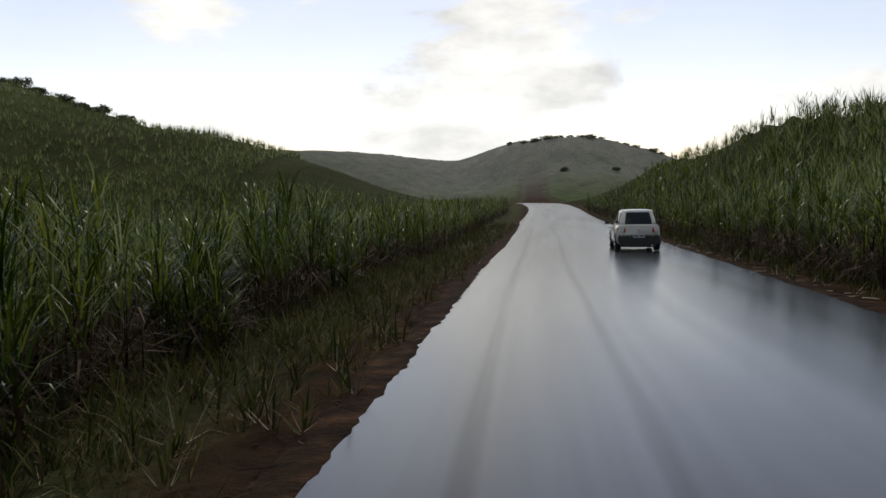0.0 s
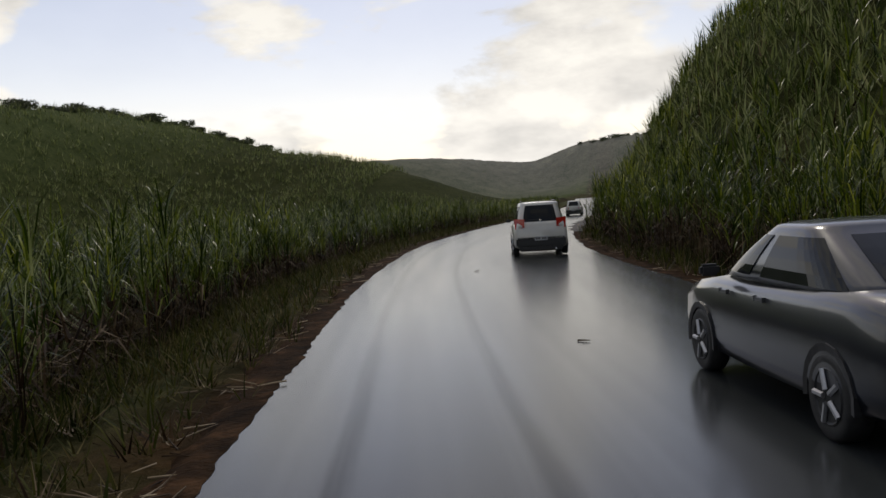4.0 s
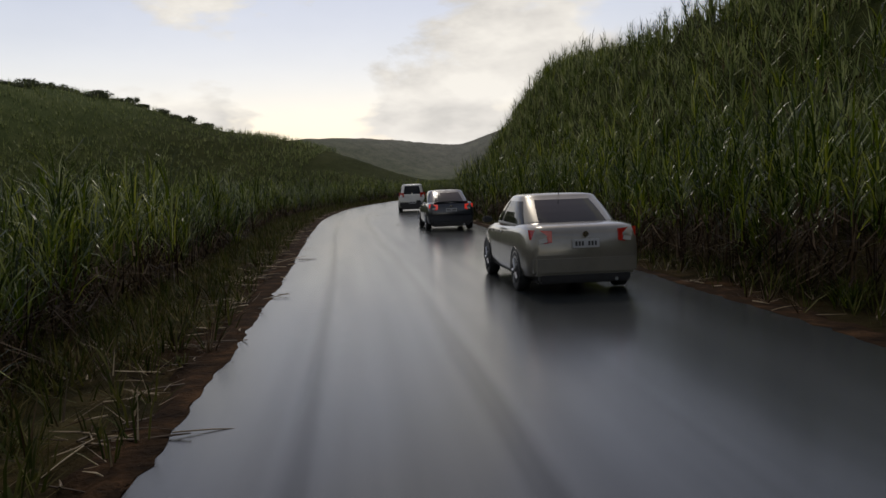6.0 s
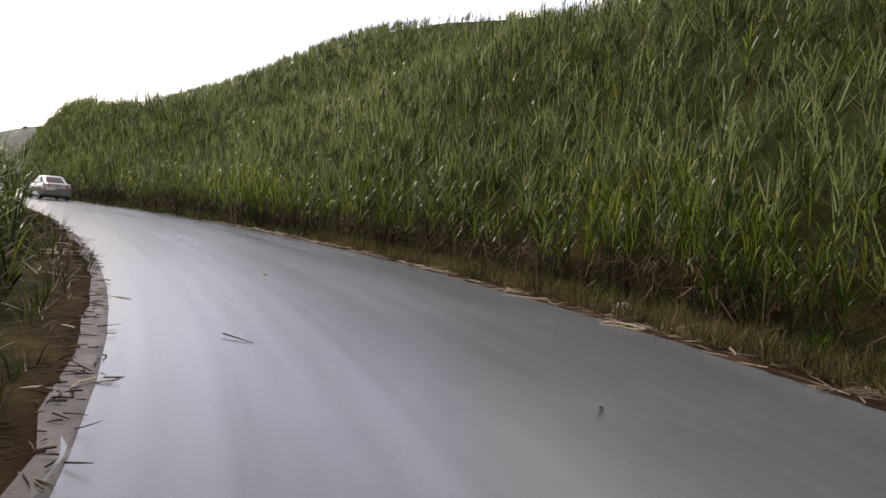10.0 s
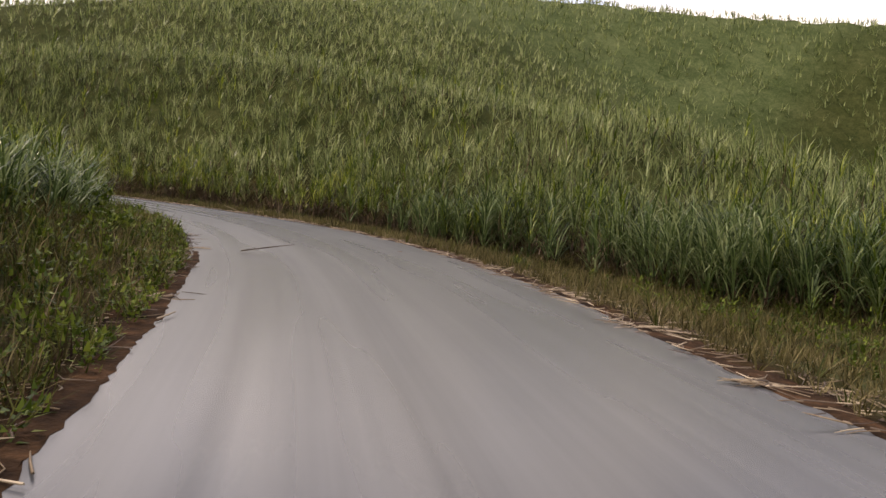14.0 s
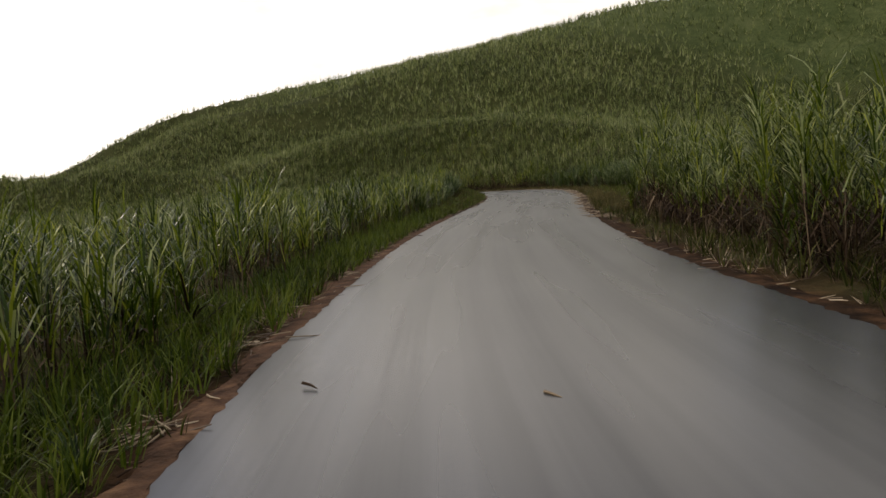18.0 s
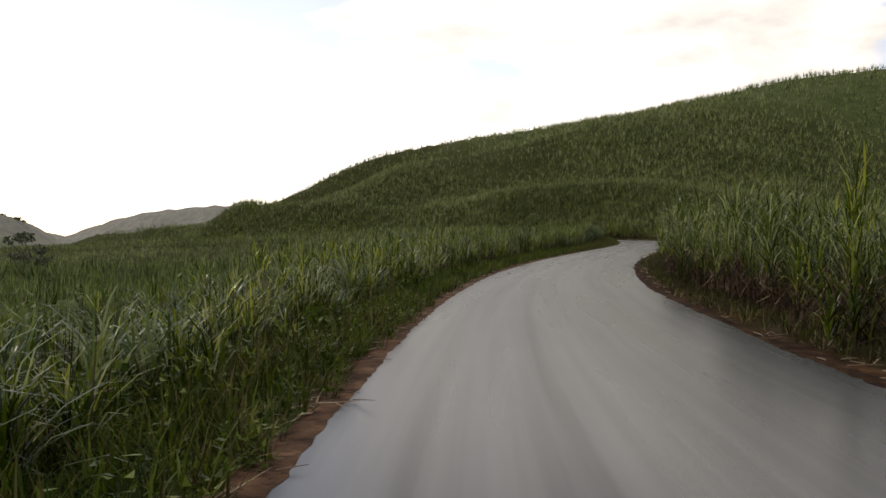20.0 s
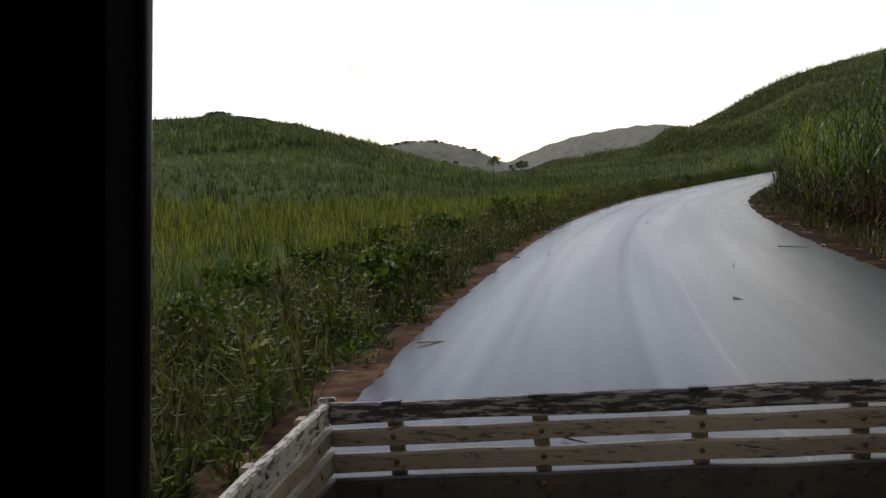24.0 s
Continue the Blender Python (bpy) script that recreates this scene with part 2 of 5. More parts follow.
def asphalt_material():
    """Wet asphalt: film of water, wheel tracks along the lane, faint worn centre line, patches. UV: metres across and along."""
    m = bpy.data.materials.new("wet_asphalt")
    m.use_nodes = True
    tree = m.node_tree
    tree.nodes.clear()
    n, l = graph(tree)
    uv = n("ShaderNodeUVMap", uv_map="road")
    tc = n("ShaderNodeTexCoord")
    sep = n("ShaderNodeSeparateXYZ")
    l(uv.outputs[0], sep.inputs[0])
    long = n("ShaderNodeMapping")
    long.inputs[3].default_value = (1.0, 0.06, 1)
    l(uv.outputs[0], long.inputs[0])
    streak = n("ShaderNodeTexNoise", i_2=1.6, i_3=6.0, i_4=0.6)
    l(long.outputs[0], streak.inputs[0])
    patch = n("ShaderNodeTexNoise", i_2=0.22, i_3=5.0, i_4=0.55)
    l(tc.outputs["Object"], patch.inputs[0])
    wob = n("ShaderNodeMath", operation="MULTIPLY_ADD", i_1=0.3, i_2=-0.15)
    l(streak.outputs[0], wob.inputs[0])
    u = n("ShaderNodeMath", operation="ADD")
    l(sep.outputs[0], u.inputs[0])
    l(wob.outputs[0], u.inputs[1])

    def band(at, half, soft):
        a = n("ShaderNodeMath", operation="SUBTRACT", i_1=at)
        l(u.outputs[0], a.inputs[0])
        b = n("ShaderNodeMath", operation="ABSOLUTE")
        l(a.outputs[0], b.inputs[0])
        c = n("ShaderNodeMapRange", interpolation_type="SMOOTHSTEP")
        c.inputs[1].default_value, c.inputs[2].default_value, c.inputs[3].default_value, c.inputs[4].default_value = half, half + soft, 1.0, 0.0
        l(b.outputs[0], c.inputs[0])
        return c.outputs[0]
    tracks = None
    for at in (-0.55, 0.85):
        b = band(at, 0.03, 0.13)
        if tracks is None:
            tracks = b
        else:
            s = n("ShaderNodeMath", operation="MAXIMUM")
            l(tracks, s.inputs[0])
            l(b, s.inputs[1])
            tracks = s.outputs[0]
    line = band(1.65, 0.008, 0.035)
    reach = n("ShaderNodeMapRange")
    reach.inputs[1].default_value, reach.inputs[2].default_value, reach.inputs[3].default_value, reach.inputs[4].default_value = 270.0, 290.0, 0.0, 0.13
    l(sep.outputs[1], reach.inputs[0])
    lw = n("ShaderNodeMath", operation="MULTIPLY")
    l(line, lw.inputs[0])
    l(reach.outputs[0], lw.inputs[1])
    base = ramp(n, [(0.3, (0.022, 0.025, 0.026)), (0.5, (0.034, 0.038, 0.039)), (0.7, (0.052, 0.056, 0.056))])
    mx = n("ShaderNodeMix", data_type="FLOAT")
    mx.inputs[0].default_value = 0.45
    l(patch.outputs[0], mx.inputs[2])
    l(streak.outputs[0], mx.inputs[3])
    l(mx.outputs[0], base.inputs[0])
    # drier, paler asphalt near the bend; base colour raised further for reflected sky
    dried_sheen = ramp(n, [(0.25, (0, 0, 0)), (0.33, (1, 1, 1)), (0.38, (1, 1, 1)), (0.43, (0.3, 0.3, 0.3)), (0.6, (0.05, 0.05, 0.05))])
    pale = ramp(n, [(0.3, (0.07, 0.074, 0.076)), (0.5, (0.095, 0.099, 0.101)), (0.7, (0.125, 0.129, 0.13))])
    l(mx.outputs[0], pale.inputs[0])
    tone = n("ShaderNodeMix", data_type="RGBA")
    l(base.outputs[0], tone.inputs[6])
    l(pale.outputs[0], tone.inputs[7])
    dark = n("ShaderNodeMix", data_type="RGBA", blend_type="MULTIPLY")
    fade = ramp(n, [(0.2, (1, 1, 1)), (0.36, (0.2, 0.2, 0.2)), (0.62, (0.2, 0.2, 0.2)), (0.76, (0.55, 0.55, 0.55))])
    run = n("ShaderNodeMath", operation="DIVIDE", i_1=350.0)
    l(sep.outputs[1], run.inputs[0])
    l(run.outputs[0], fade.inputs[0])
    l(run.outputs[0], dried_sheen.inputs[0])
    l(dried_sheen.outputs[0], tone.inputs[0])
    faded = n("ShaderNodeMath", operation="MULTIPLY")
    l(tracks, faded.inputs[0])
    l(fade.outputs[0], faded.inputs[1])
    l(faded.outputs[0], dark.inputs[0])
    l(tone.outputs[2], dark.inputs[6])
    dark.inputs[7].default_value = (0.55, 0.55, 0.56, 1)
    c1 = n("ShaderNodeMix", data_type="RGBA")
    l(lw.outputs[0], c1.inputs[0])
    l(dark.outputs[2], c1.inputs[6])
    c1.inputs[7].default_value = (0.42, 0.4, 0.33, 1)
    p = n("ShaderNodeBsdfPrincipled")
    l(c1.outputs[2], p.inputs["Base Color"])
    rough = n("ShaderNodeMapRange")
    rough.inputs[1].default_value, rough.inputs[2].default_value, rough.inputs[3].default_value, rough.inputs[4].default_value = 0.3, 0.7, 0.17, 0.23
    film = n("ShaderNodeTexNoise", i_2=0.9, i_3=2.0)
    l(long.outputs[0], film.inputs[0])
    l(film.outputs[0], rough.inputs[0])
    drained = n("ShaderNodeMapRange")
    drained.inputs[1].default_value, drained.inputs[2].default_value, drained.inputs[3].default_value, drained.inputs[4].default_value = 45.0, 140.0, 0.0, 1.0
    l(sep.outputs[1], drained.inputs[0])
    matt = n("ShaderNodeMath", operation="MULTIPLY_ADD", i_1=0.08)
    l(drained.outputs[0], matt.inputs[0])
    l(rough.outputs[0], matt.inputs[2])
    l(matt.outputs[0], p.inputs["Roughness"])
    drier = n("ShaderNodeMath", operation="MULTIPLY_ADD", i_1=-0.2, i_2=0.42)
    l(faded.outputs[0], drier.inputs[0])
    fine_map = n("ShaderNodeMapping")
    fine_map.inputs[3].default_value = (2.2, 0.025, 1)
    l(uv.outputs[0], fine_map.inputs[0])
    worn = n("ShaderNodeTexNoise", i_2=1.0, i_3=4.0, i_4=0.6)
    l(fine_map.outputs[0], worn.inputs[0])
    swing = n("ShaderNodeMath", operation="MULTIPLY_ADD", i_1=0.6, i_2=-0.3)
    l(worn.outputs[0], swing.inputs[0])
    level = n("ShaderNodeMath", operation="ADD")
    l(drier.outputs[0], level.inputs[0])
    l(swing.outputs[0], level.inputs[1])
    thin = n("ShaderNodeMath", operation="MULTIPLY_ADD", i_1=-0.13)
    l(drained.outputs[0], thin.inputs[0])
    l(level.outputs[0], thin.inputs[2])
    l(thin.outputs[0], p.inputs["Specular IOR Level"])
    grit = n("ShaderNodeTexNoise", i_2=45.0, i_3=3.0, i_4=0.7)
    l(tc.outputs["Object"], grit.inputs[0])
    relief = n("ShaderNodeBump", i_0=0.035, i_1=0.01)
    l(grit.outputs[0], relief.inputs["Height"])
    l(relief.outputs[0], p.inputs["Normal"])
    out = n("ShaderNodeOutputMaterial")
    l(p.outputs[0], out.inputs[0])
    return m


SOIL = ground_material()
ASPHALT = asphalt_material()

# ---- the line of the road: curvature along it, then its height ----
STEP = 2.0
S = np.arange(-220.0, 440.1, STEP)
BEND_S = np.array([-300, -161, -160, -140, -120, -100, -80, -60, -40, -20, 0, 20, 40, 60, 80, 90, 100, 110, 120, 130, 140, 150, 160, 170, 180, 200, 220, 240, 260, 280, 300, 320, 340, 440.0])
BEND = np.array([0.0, 0.0, -0.08, -0.1, -0.19, 0.03, 0.03, 0.03, -0.1, 0.12, -0.01, 0.83, 0.36, -0.03, -0.27, -0.71, -0.44, -0.74, -1.38, -2.17, -3.33, -2.06, -0.53, -0.47, 0.13, 0.33, 0.6, 0.42, 0.36, 0.62, 0.52, 0.52, 0.48, 0.48])
RISE_S = np.arange(-160.0, 361, 40)
RISE = np.array([1.25, 0.34, -0.08, -0.18, 0, -0.18, 0.01, -0.44, -2.47, -4.38, -6.1, -7.14, -7.8, -8.57])
WIDE = np.array([-0.03, -0.05, -0.1, -0.14, -0.27, -0.18, -0.66, 0.29, -0.52, -0.81, -0.7, -0.95, -0.61, -0.37])
ZERO = int(np.argmin(abs(S)))
HEAD = np.cumsum(np.interp(S, BEND_S, BEND * 0.01)) * STEP
HEAD -= HEAD[ZERO]
LINE = -np.cumsum(np.stack([-np.sin(HEAD), np.cos(HEAD)], 1), 0) * STEP
LINE -= LINE[ZERO]
ROADZ = np.convolve(np.pad(np.interp(S, RISE_S, RISE), 10, mode="edge"), np.ones(21) / 21, "valid")
LEFT = 1.55                                     # from the driven line to the edge on its west side
RIGHT = 7.2 - LEFT + np.interp(S, RISE_S, WIDE)  # to the other edge


def station(s):
    """Point of the driven line, unit vector to the east side, heading and height at distance s."""
    h = np.interp(s, S, HEAD)
    return (np.stack([np.interp(s, S, LINE[:, 0]), np.interp(s, S, LINE[:, 1])], -1),
            np.stack([np.cos(h), np.sin(h)], -1), h, np.interp(s, S, ROADZ))


def along(s, side, d):
    """World x, y of places d metres outside the road's edge; side +1 east, -1 west."""
    p, e, _, _ = station(s)
    off = np.where(side > 0, np.interp(s, S, RIGHT) + d, -(LEFT + d))
    return p + e * off[:, None]


EAST_HILLS = [  # x, y, height, half-widths, turn
    (134, -83, 13.5, 53, 33, -0.07),
    (121, 7, 12.0, 98, 27, 1.20),
    (203, -191, 53.3, 30, 92, 0.07),
    (-19, -10, 47.1, 14, 16, -0.93),
    (74, 53, 16.1, 30, 19, -0.27),
    (50, -37, 14.6, 24, 14, -0.31),
    (123, 115, 22.3, 77, 30, 1.40),
    (174, -14, 37.8, 48, 69, -0.25),
    (28, 145, 6.4, 14, 98, -0.31),
    (-7, -4, 31.5, 14, 14, -0.15),
    (27, 62, 2.2, 14, 20, 0.00),
    (35, -107, 6.5, 14, 40, -0.05),
    (84, -56, 1.4, 26, 31, 0.06),
    (56, -85, -1.8, 18, 28, 0.21),
]
WEST_HILLS = [
    (-73, 193, 12.4, 42, 26, -0.85),
    (-191, 244, 28.8, 63, 63, 0.05),
    (-381, 50, 41.3, 59, 119, 0.06),
    (-60, -102, -4.2, 26, 86, -0.17),
    (-238, -120, 16.9, 28, 55, -0.12),
    (-115, -142, 4.8, 28, 26, 0.03),
    (-128, -170, 4.3, 27, 35, -0.27),
    (-71, 51, -5.9, 82, 66, -0.13),
    (-192, -60, -1.6, 39, 60, -0.00),
    (-38, -42, -5.5, 42, 76, -0.18),
]
FAR_HILLS = [
    (38, 551, 22.9, 45, 40, -0.27),
    (147, 898, 33.9, 69, 73, -0.34),
    (329, 920, 62.9, 41, 151, 0.51),
    (-149, 568, 34.4, 40, 139, 2.39),
    (-139, 117, 29.1, 24, 76, 0.00),
    (6, 400, 1.5, 89, 59, 0.02),
    (116, 571, -7.1, 87, 52, 0.04),
    (-170, 727, 13.5, 128, 75, -0.11),
    (161, 411, 10.0, 60, 59, 0.00),
    (403, 787, 25.1, 76, 76, 0.00),
]
MESAS = [
    (42, 621, 36.6, 73, 40, 0.03),
]


def ease(a):
    a = np.clip(a, 0, 1)
    return a * a * (3 - 2 * a)


def swell(rows, x, y, power=1):
    """Sum of rounded hills; power 2 gives flat tops with steep flanks."""
    h = np.zeros_like(x)
    for cx, cy, top, a, b, turn in rows:
        c, s = math.cos(turn), math.sin(turn)
        q = (((x - cx) * c + (y - cy) * s) / a) ** 2 + ((-(x - cx) * s + (y - cy) * c) / b) ** 2
        h += top * np.exp(-0.5 * q ** power)
    return h


def abreast(x, y):
    """Distance along the road of the place abreast of x, y: by y far off, by the normal close to the road."""
    o = slice(None, int(60 / STEP) - 1, -1)
    s0 = np.interp(y, LINE[o, 1], S[o])
    s = s0
    for _ in range(3):
        h = np.interp(s, S, HEAD)
        step = (x - np.interp(s, S, LINE[:, 0])) * np.sin(h) - (y - np.interp(s, S, LINE[:, 1])) * np.cos(h)
        s = s + np.clip(step, -12, 12)
    h = np.interp(s0, S, HEAD)
    far = abs((x - np.interp(s0, S, LINE[:, 0])) * np.cos(h))
    return s0 + (s - s0) * ease((26 - far) / 12) * (y < 130)


def road_gap(x, y):
    """Distance outside the road's edge, the side, and the road's height there."""
    s = abreast(x, y)
    h = np.interp(s, S, HEAD)
    d = (x - np.interp(s, S, LINE[:, 0])) * np.cos(h) + (y - np.interp(s, S, LINE[:, 1])) * np.sin(h)
    o = slice(None, int(60 / STEP) - 1, -1)
    s0 = np.interp(y, LINE[o, 1], S[o])
    flat = (x - np.interp(s0, S, LINE[:, 0])) * np.cos(np.interp(s0, S, HEAD))
    d = d + (flat - d) * (1 - ease((26 - abs(flat)) / 12) * (y < 130))
    return np.where(d > 0, d - np.interp(s, S, RIGHT), -d - LEFT), np.where(d > 0, 1, -1), np.interp(s, S, ROADZ)


def land(x, y):
    d, side, zr = road_gap(x, y)
    right = np.where(side > 0, ease((d - 0.9) / 14), 0)
    left = np.where(side < 0, ease((d - 1.2) / 45), 0)
    past = ease((y - 190) / 90)                  # the cutting ends where the road runs out of sight
    end = LINE[int(60 / STEP), 0]
    right = np.maximum(right, past * (x > end))
    left = np.maximum(left, past * (x <= end))
    z = zr - 0.06 - 0.33 * ease((d - 0.6) / 3) - 0.3 * ease((-d - 0.25) / 0.8)
    s = abreast(x, y)
    z = z + np.where(side < 0, 0.9 * np.exp(-((s - 156) / 10) ** 2) * ease((d - 0.4) / 2.6) * ease((14 - d) / 6), 0)
    z = z + right * swell(EAST_HILLS, x, y) + left * swell(WEST_HILLS, x, y) + (right + left) * (swell(FAR_HILLS, x, y) + swell(MESAS, x, y, 2))
    ripple = 0.5 * np.sin(x * 0.11 + 2 * np.sin(y * 0.05)) * np.sin(y * 0.09 + np.sin(x * 0.07))
    return z + ripple * ease((d - 12) / 40) * ease((700 - abs(y)) / 300)


def verge(s, side):
    """Width of the open strip between road and cane."""
    east = np.interp(s, [-60, 0, 70, 100, 130, 142, 152, 160, 167, 174, 182, 188, 194, 200, 240, 330], [1.1, 1.1, 1.1, 1.5, 2.5, 3.2, 5.0, 8.0, 8.6, 6.6, 3.5, 2.3, 1.9, 1.5, 1.2, 1.6])
    west = np.interp(s, [-60, 0, 60, 110, 140, 150, 165, 180, 230, 255, 262], [3.1, 3.1, 2.4, 1.6, 1.6, 3.6, 3.0, 1.6, 1.5, 1.6, 2.2])
    return np.where(side > 0, east, west)


def cane_height(s, side, d):
    east = np.interp(s, [-150, 0, 20, 60, 100, 150, 168, 178, 200, 240, 262, 300, 330], [2.2, 2.6, 3.2, 3.2, 2.6, 2.4, 2.5, 3.5, 3.6, 3.4, 4.1, 4.0, 3.6])
    west = np.interp(s, [-150, -25, 80, 120, 170, 195, 215, 228, 242, 275, 400], [2.3, 2.6, 2.6, 1.9, 2.3, 2.2, 2.3, 1.8, 1.3, 1.0, 0.9])
    return np.where(side > 0, east, west)


def mass(x, y):
    """Height of the closed, uneven mass of leaves over the fields."""
    d, side, _ = road_gap(x, y)
    s = abreast(x, y)
    low = np.where((side < 0) & ((s > 262) | ((s > 205) & (d > 12))), 0.3, np.where(d < 14, 0.4 * cane_height(s, side, d), 0.35 + 0.8 * ease((d - 45) / 45)))
    rough = 0.5 * np.sin(x * 1.9 + 3 * np.sin(y * 0.31)) * np.sin(y * 1.6 + 3 * np.sin(x * 0.27)) + 0.4 * np.sin(x * 0.7 + y * 0.9 + 2 * np.sin(x * 0.2))
    return low * (1 + 0.35 * rough) * ease((d - verge(s, side) - 0.9) / 1.8)


def mesh_object(name, verts, faces, mats, uv=None, index=None, smooth=False):
    """One mesh from numpy arrays of vertices and equal-sized faces."""
    me = bpy.data.meshes.new(name)
    k = faces.shape[1]
    me.vertices.add(len(verts))
    me.vertices.foreach_set("co", np.ascontiguousarray(verts, np.float32).ravel())
    me.loops.add(faces.size)
    me.loops.foreach_set("vertex_index", np.ascontiguousarray(faces, np.int32).ravel())
    me.polygons.add(len(faces))
    me.polygons.foreach_set("loop_start", np.arange(0, faces.size, k, dtype=np.int32))
    for m in mats:
        me.materials.append(m)
    if index is not None:
        me.polygons.foreach_set("material_index", np.ascontiguousarray(index, np.int32))
    if smooth:
        me.polygons.foreach_set("use_smooth", np.ones(len(faces), bool))
    me.update(calc_edges=True)
    if uv is not None:
        me.uv_layers.new(name="road").data.foreach_set("uv", np.ascontiguousarray(uv[faces.ravel()], np.float32).ravel())
    return new(name, me)


def sheet(nx, ny):
    i = np.arange((nx - 1) * (ny - 1))
    a = (i // (nx - 1)) * nx + i % (nx - 1)
    return np.stack([a, a + 1, a + nx + 1, a + nx], 1)


GRID = {}


def surface(x, y):
    """Height of the built ground sheet at one place."""
    i = int(np.clip(np.searchsorted(GRID["x"], x) - 1, 0, len(GRID["x"]) - 2))
    j = int(np.clip(np.searchsorted(GRID["y"], y) - 1, 0, len(GRID["y"]) - 2))
    u = (x - GRID["x"][i]) / (GRID["x"][i + 1] - GRID["x"][i])
    v = (y - GRID["y"][j]) / (GRID["y"][j + 1] - GRID["y"][j])
    z = GRID["z"]
    return float((z[j, i] * (1 - u) + z[j, i + 1] * u) * (1 - v) + (z[j + 1, i] * (1 - u) + z[j + 1, i + 1] * u) * v)


def build_ground():
    def spread(lo, hi, step, reach, below, above):
        mid = np.arange(lo, hi + 0.1, step)
        down, up = (np.cumsum(step * k ** np.arange(1, 140)) for k in (below, above))
        return np.concatenate([lo - down[down < reach][::-1], mid, hi + up[up < reach]])
    xs, ys = spread(-110, 60, 1.4, 3200, 1.07, 1.04), spread(-345, 110, 1.8, 3600, 1.12, 1.04)
    gx, gy = np.meshgrid(xs, ys)
    z = land(gx, gy) + mass(gx, gy) * np.where((abs(gx + 25) < 300) & (abs(gy + 120) < 420), np.random.default_rng(2).uniform(0.6, 1.25, gx.shape), 1.0)
    GRID.update(x=xs, y=ys, z=z)
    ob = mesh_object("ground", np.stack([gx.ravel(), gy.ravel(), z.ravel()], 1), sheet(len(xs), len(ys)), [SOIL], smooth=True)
    d, side, _ = road_gap(gx, gy)
    col = np.zeros((gx.size, 4), np.float32)
    abscissa = abreast(gx, gy).ravel()
    open_strip = d.ravel() - verge(abreast(gx, gy), side).ravel()
    col[:, 0] = ease((d.ravel() - 0.5) / 1.2) * (0.6 - 0.2 * ease((open_strip + 0.3) / 0.8)) + 0.9 * ease((open_strip - 2.5) / 2.5)
    weedy = (side.ravel() < 0) & (abscissa > 234)
    col[:, 0] = np.where(weedy, ease((d.ravel() - 0.25) / 0.5), col[:, 0])
    # green channel: the haze-paled tone, coming in over the distant hills
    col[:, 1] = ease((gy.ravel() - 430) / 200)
    run = abreast(gx, gy).ravel()
    # blue channel: litter with painted gap shade, below the nearer cane
    col[:, 2] = ease((130 - d.ravel()) / 40) * (abs(gy.ravel() + 120) < 330) * np.where(side.ravel() < 0, run < 205, True) * ease((open_strip + 0.3) / 0.8)
    col[:, 3] = 1
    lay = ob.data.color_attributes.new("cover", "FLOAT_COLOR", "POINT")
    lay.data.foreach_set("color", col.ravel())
    tagged(ob, "red soil and green cane land rolling into hills", "ground", kind="structure")


def build_road():
    cols = np.linspace(0, 1, 13)
    p, e, h, z = station(S)
    rag = np.random.default_rng(4)
    wl = LEFT + 0.05 + np.interp(np.arange(len(S)), np.arange(0, len(S) + 3, 3), rag.normal(0, 0.06, len(S) // 3 + 2)[:len(np.arange(0, len(S) + 3, 3))])
    wr = RIGHT + np.interp(np.arange(len(S)), np.arange(0, len(S) + 3, 3), rag.normal(0, 0.07, len(S) // 3 + 2)[:len(np.arange(0, len(S) + 3, 3))])
    wl, wr = np.maximum(wl, LEFT + 0.02), np.maximum(wr, RIGHT + 0.02)
    off = -wl[:, None] + (wl + wr)[:, None] * cols[None]
    xy = p[:, None] + e[:, None] * off[..., None]
    crown = 0.05 * (1 - (2 * cols - 1) ** 2)
    zz = z[:, None] + crown[None] - 0.02
    v = np.concatenate([xy, zz[..., None]], -1).reshape(-1, 3)
    uv = np.stack([off.ravel(), np.repeat(S, len(cols))], 1)
    f = sheet(len(cols), len(S))[:, ::-1]
    tagged(mesh_object("road", v, f, [ASPHALT], uv=uv, smooth=True), "wet grey asphalt country road with wheel tracks", "road", kind="structure")


build_ground()
build_road()


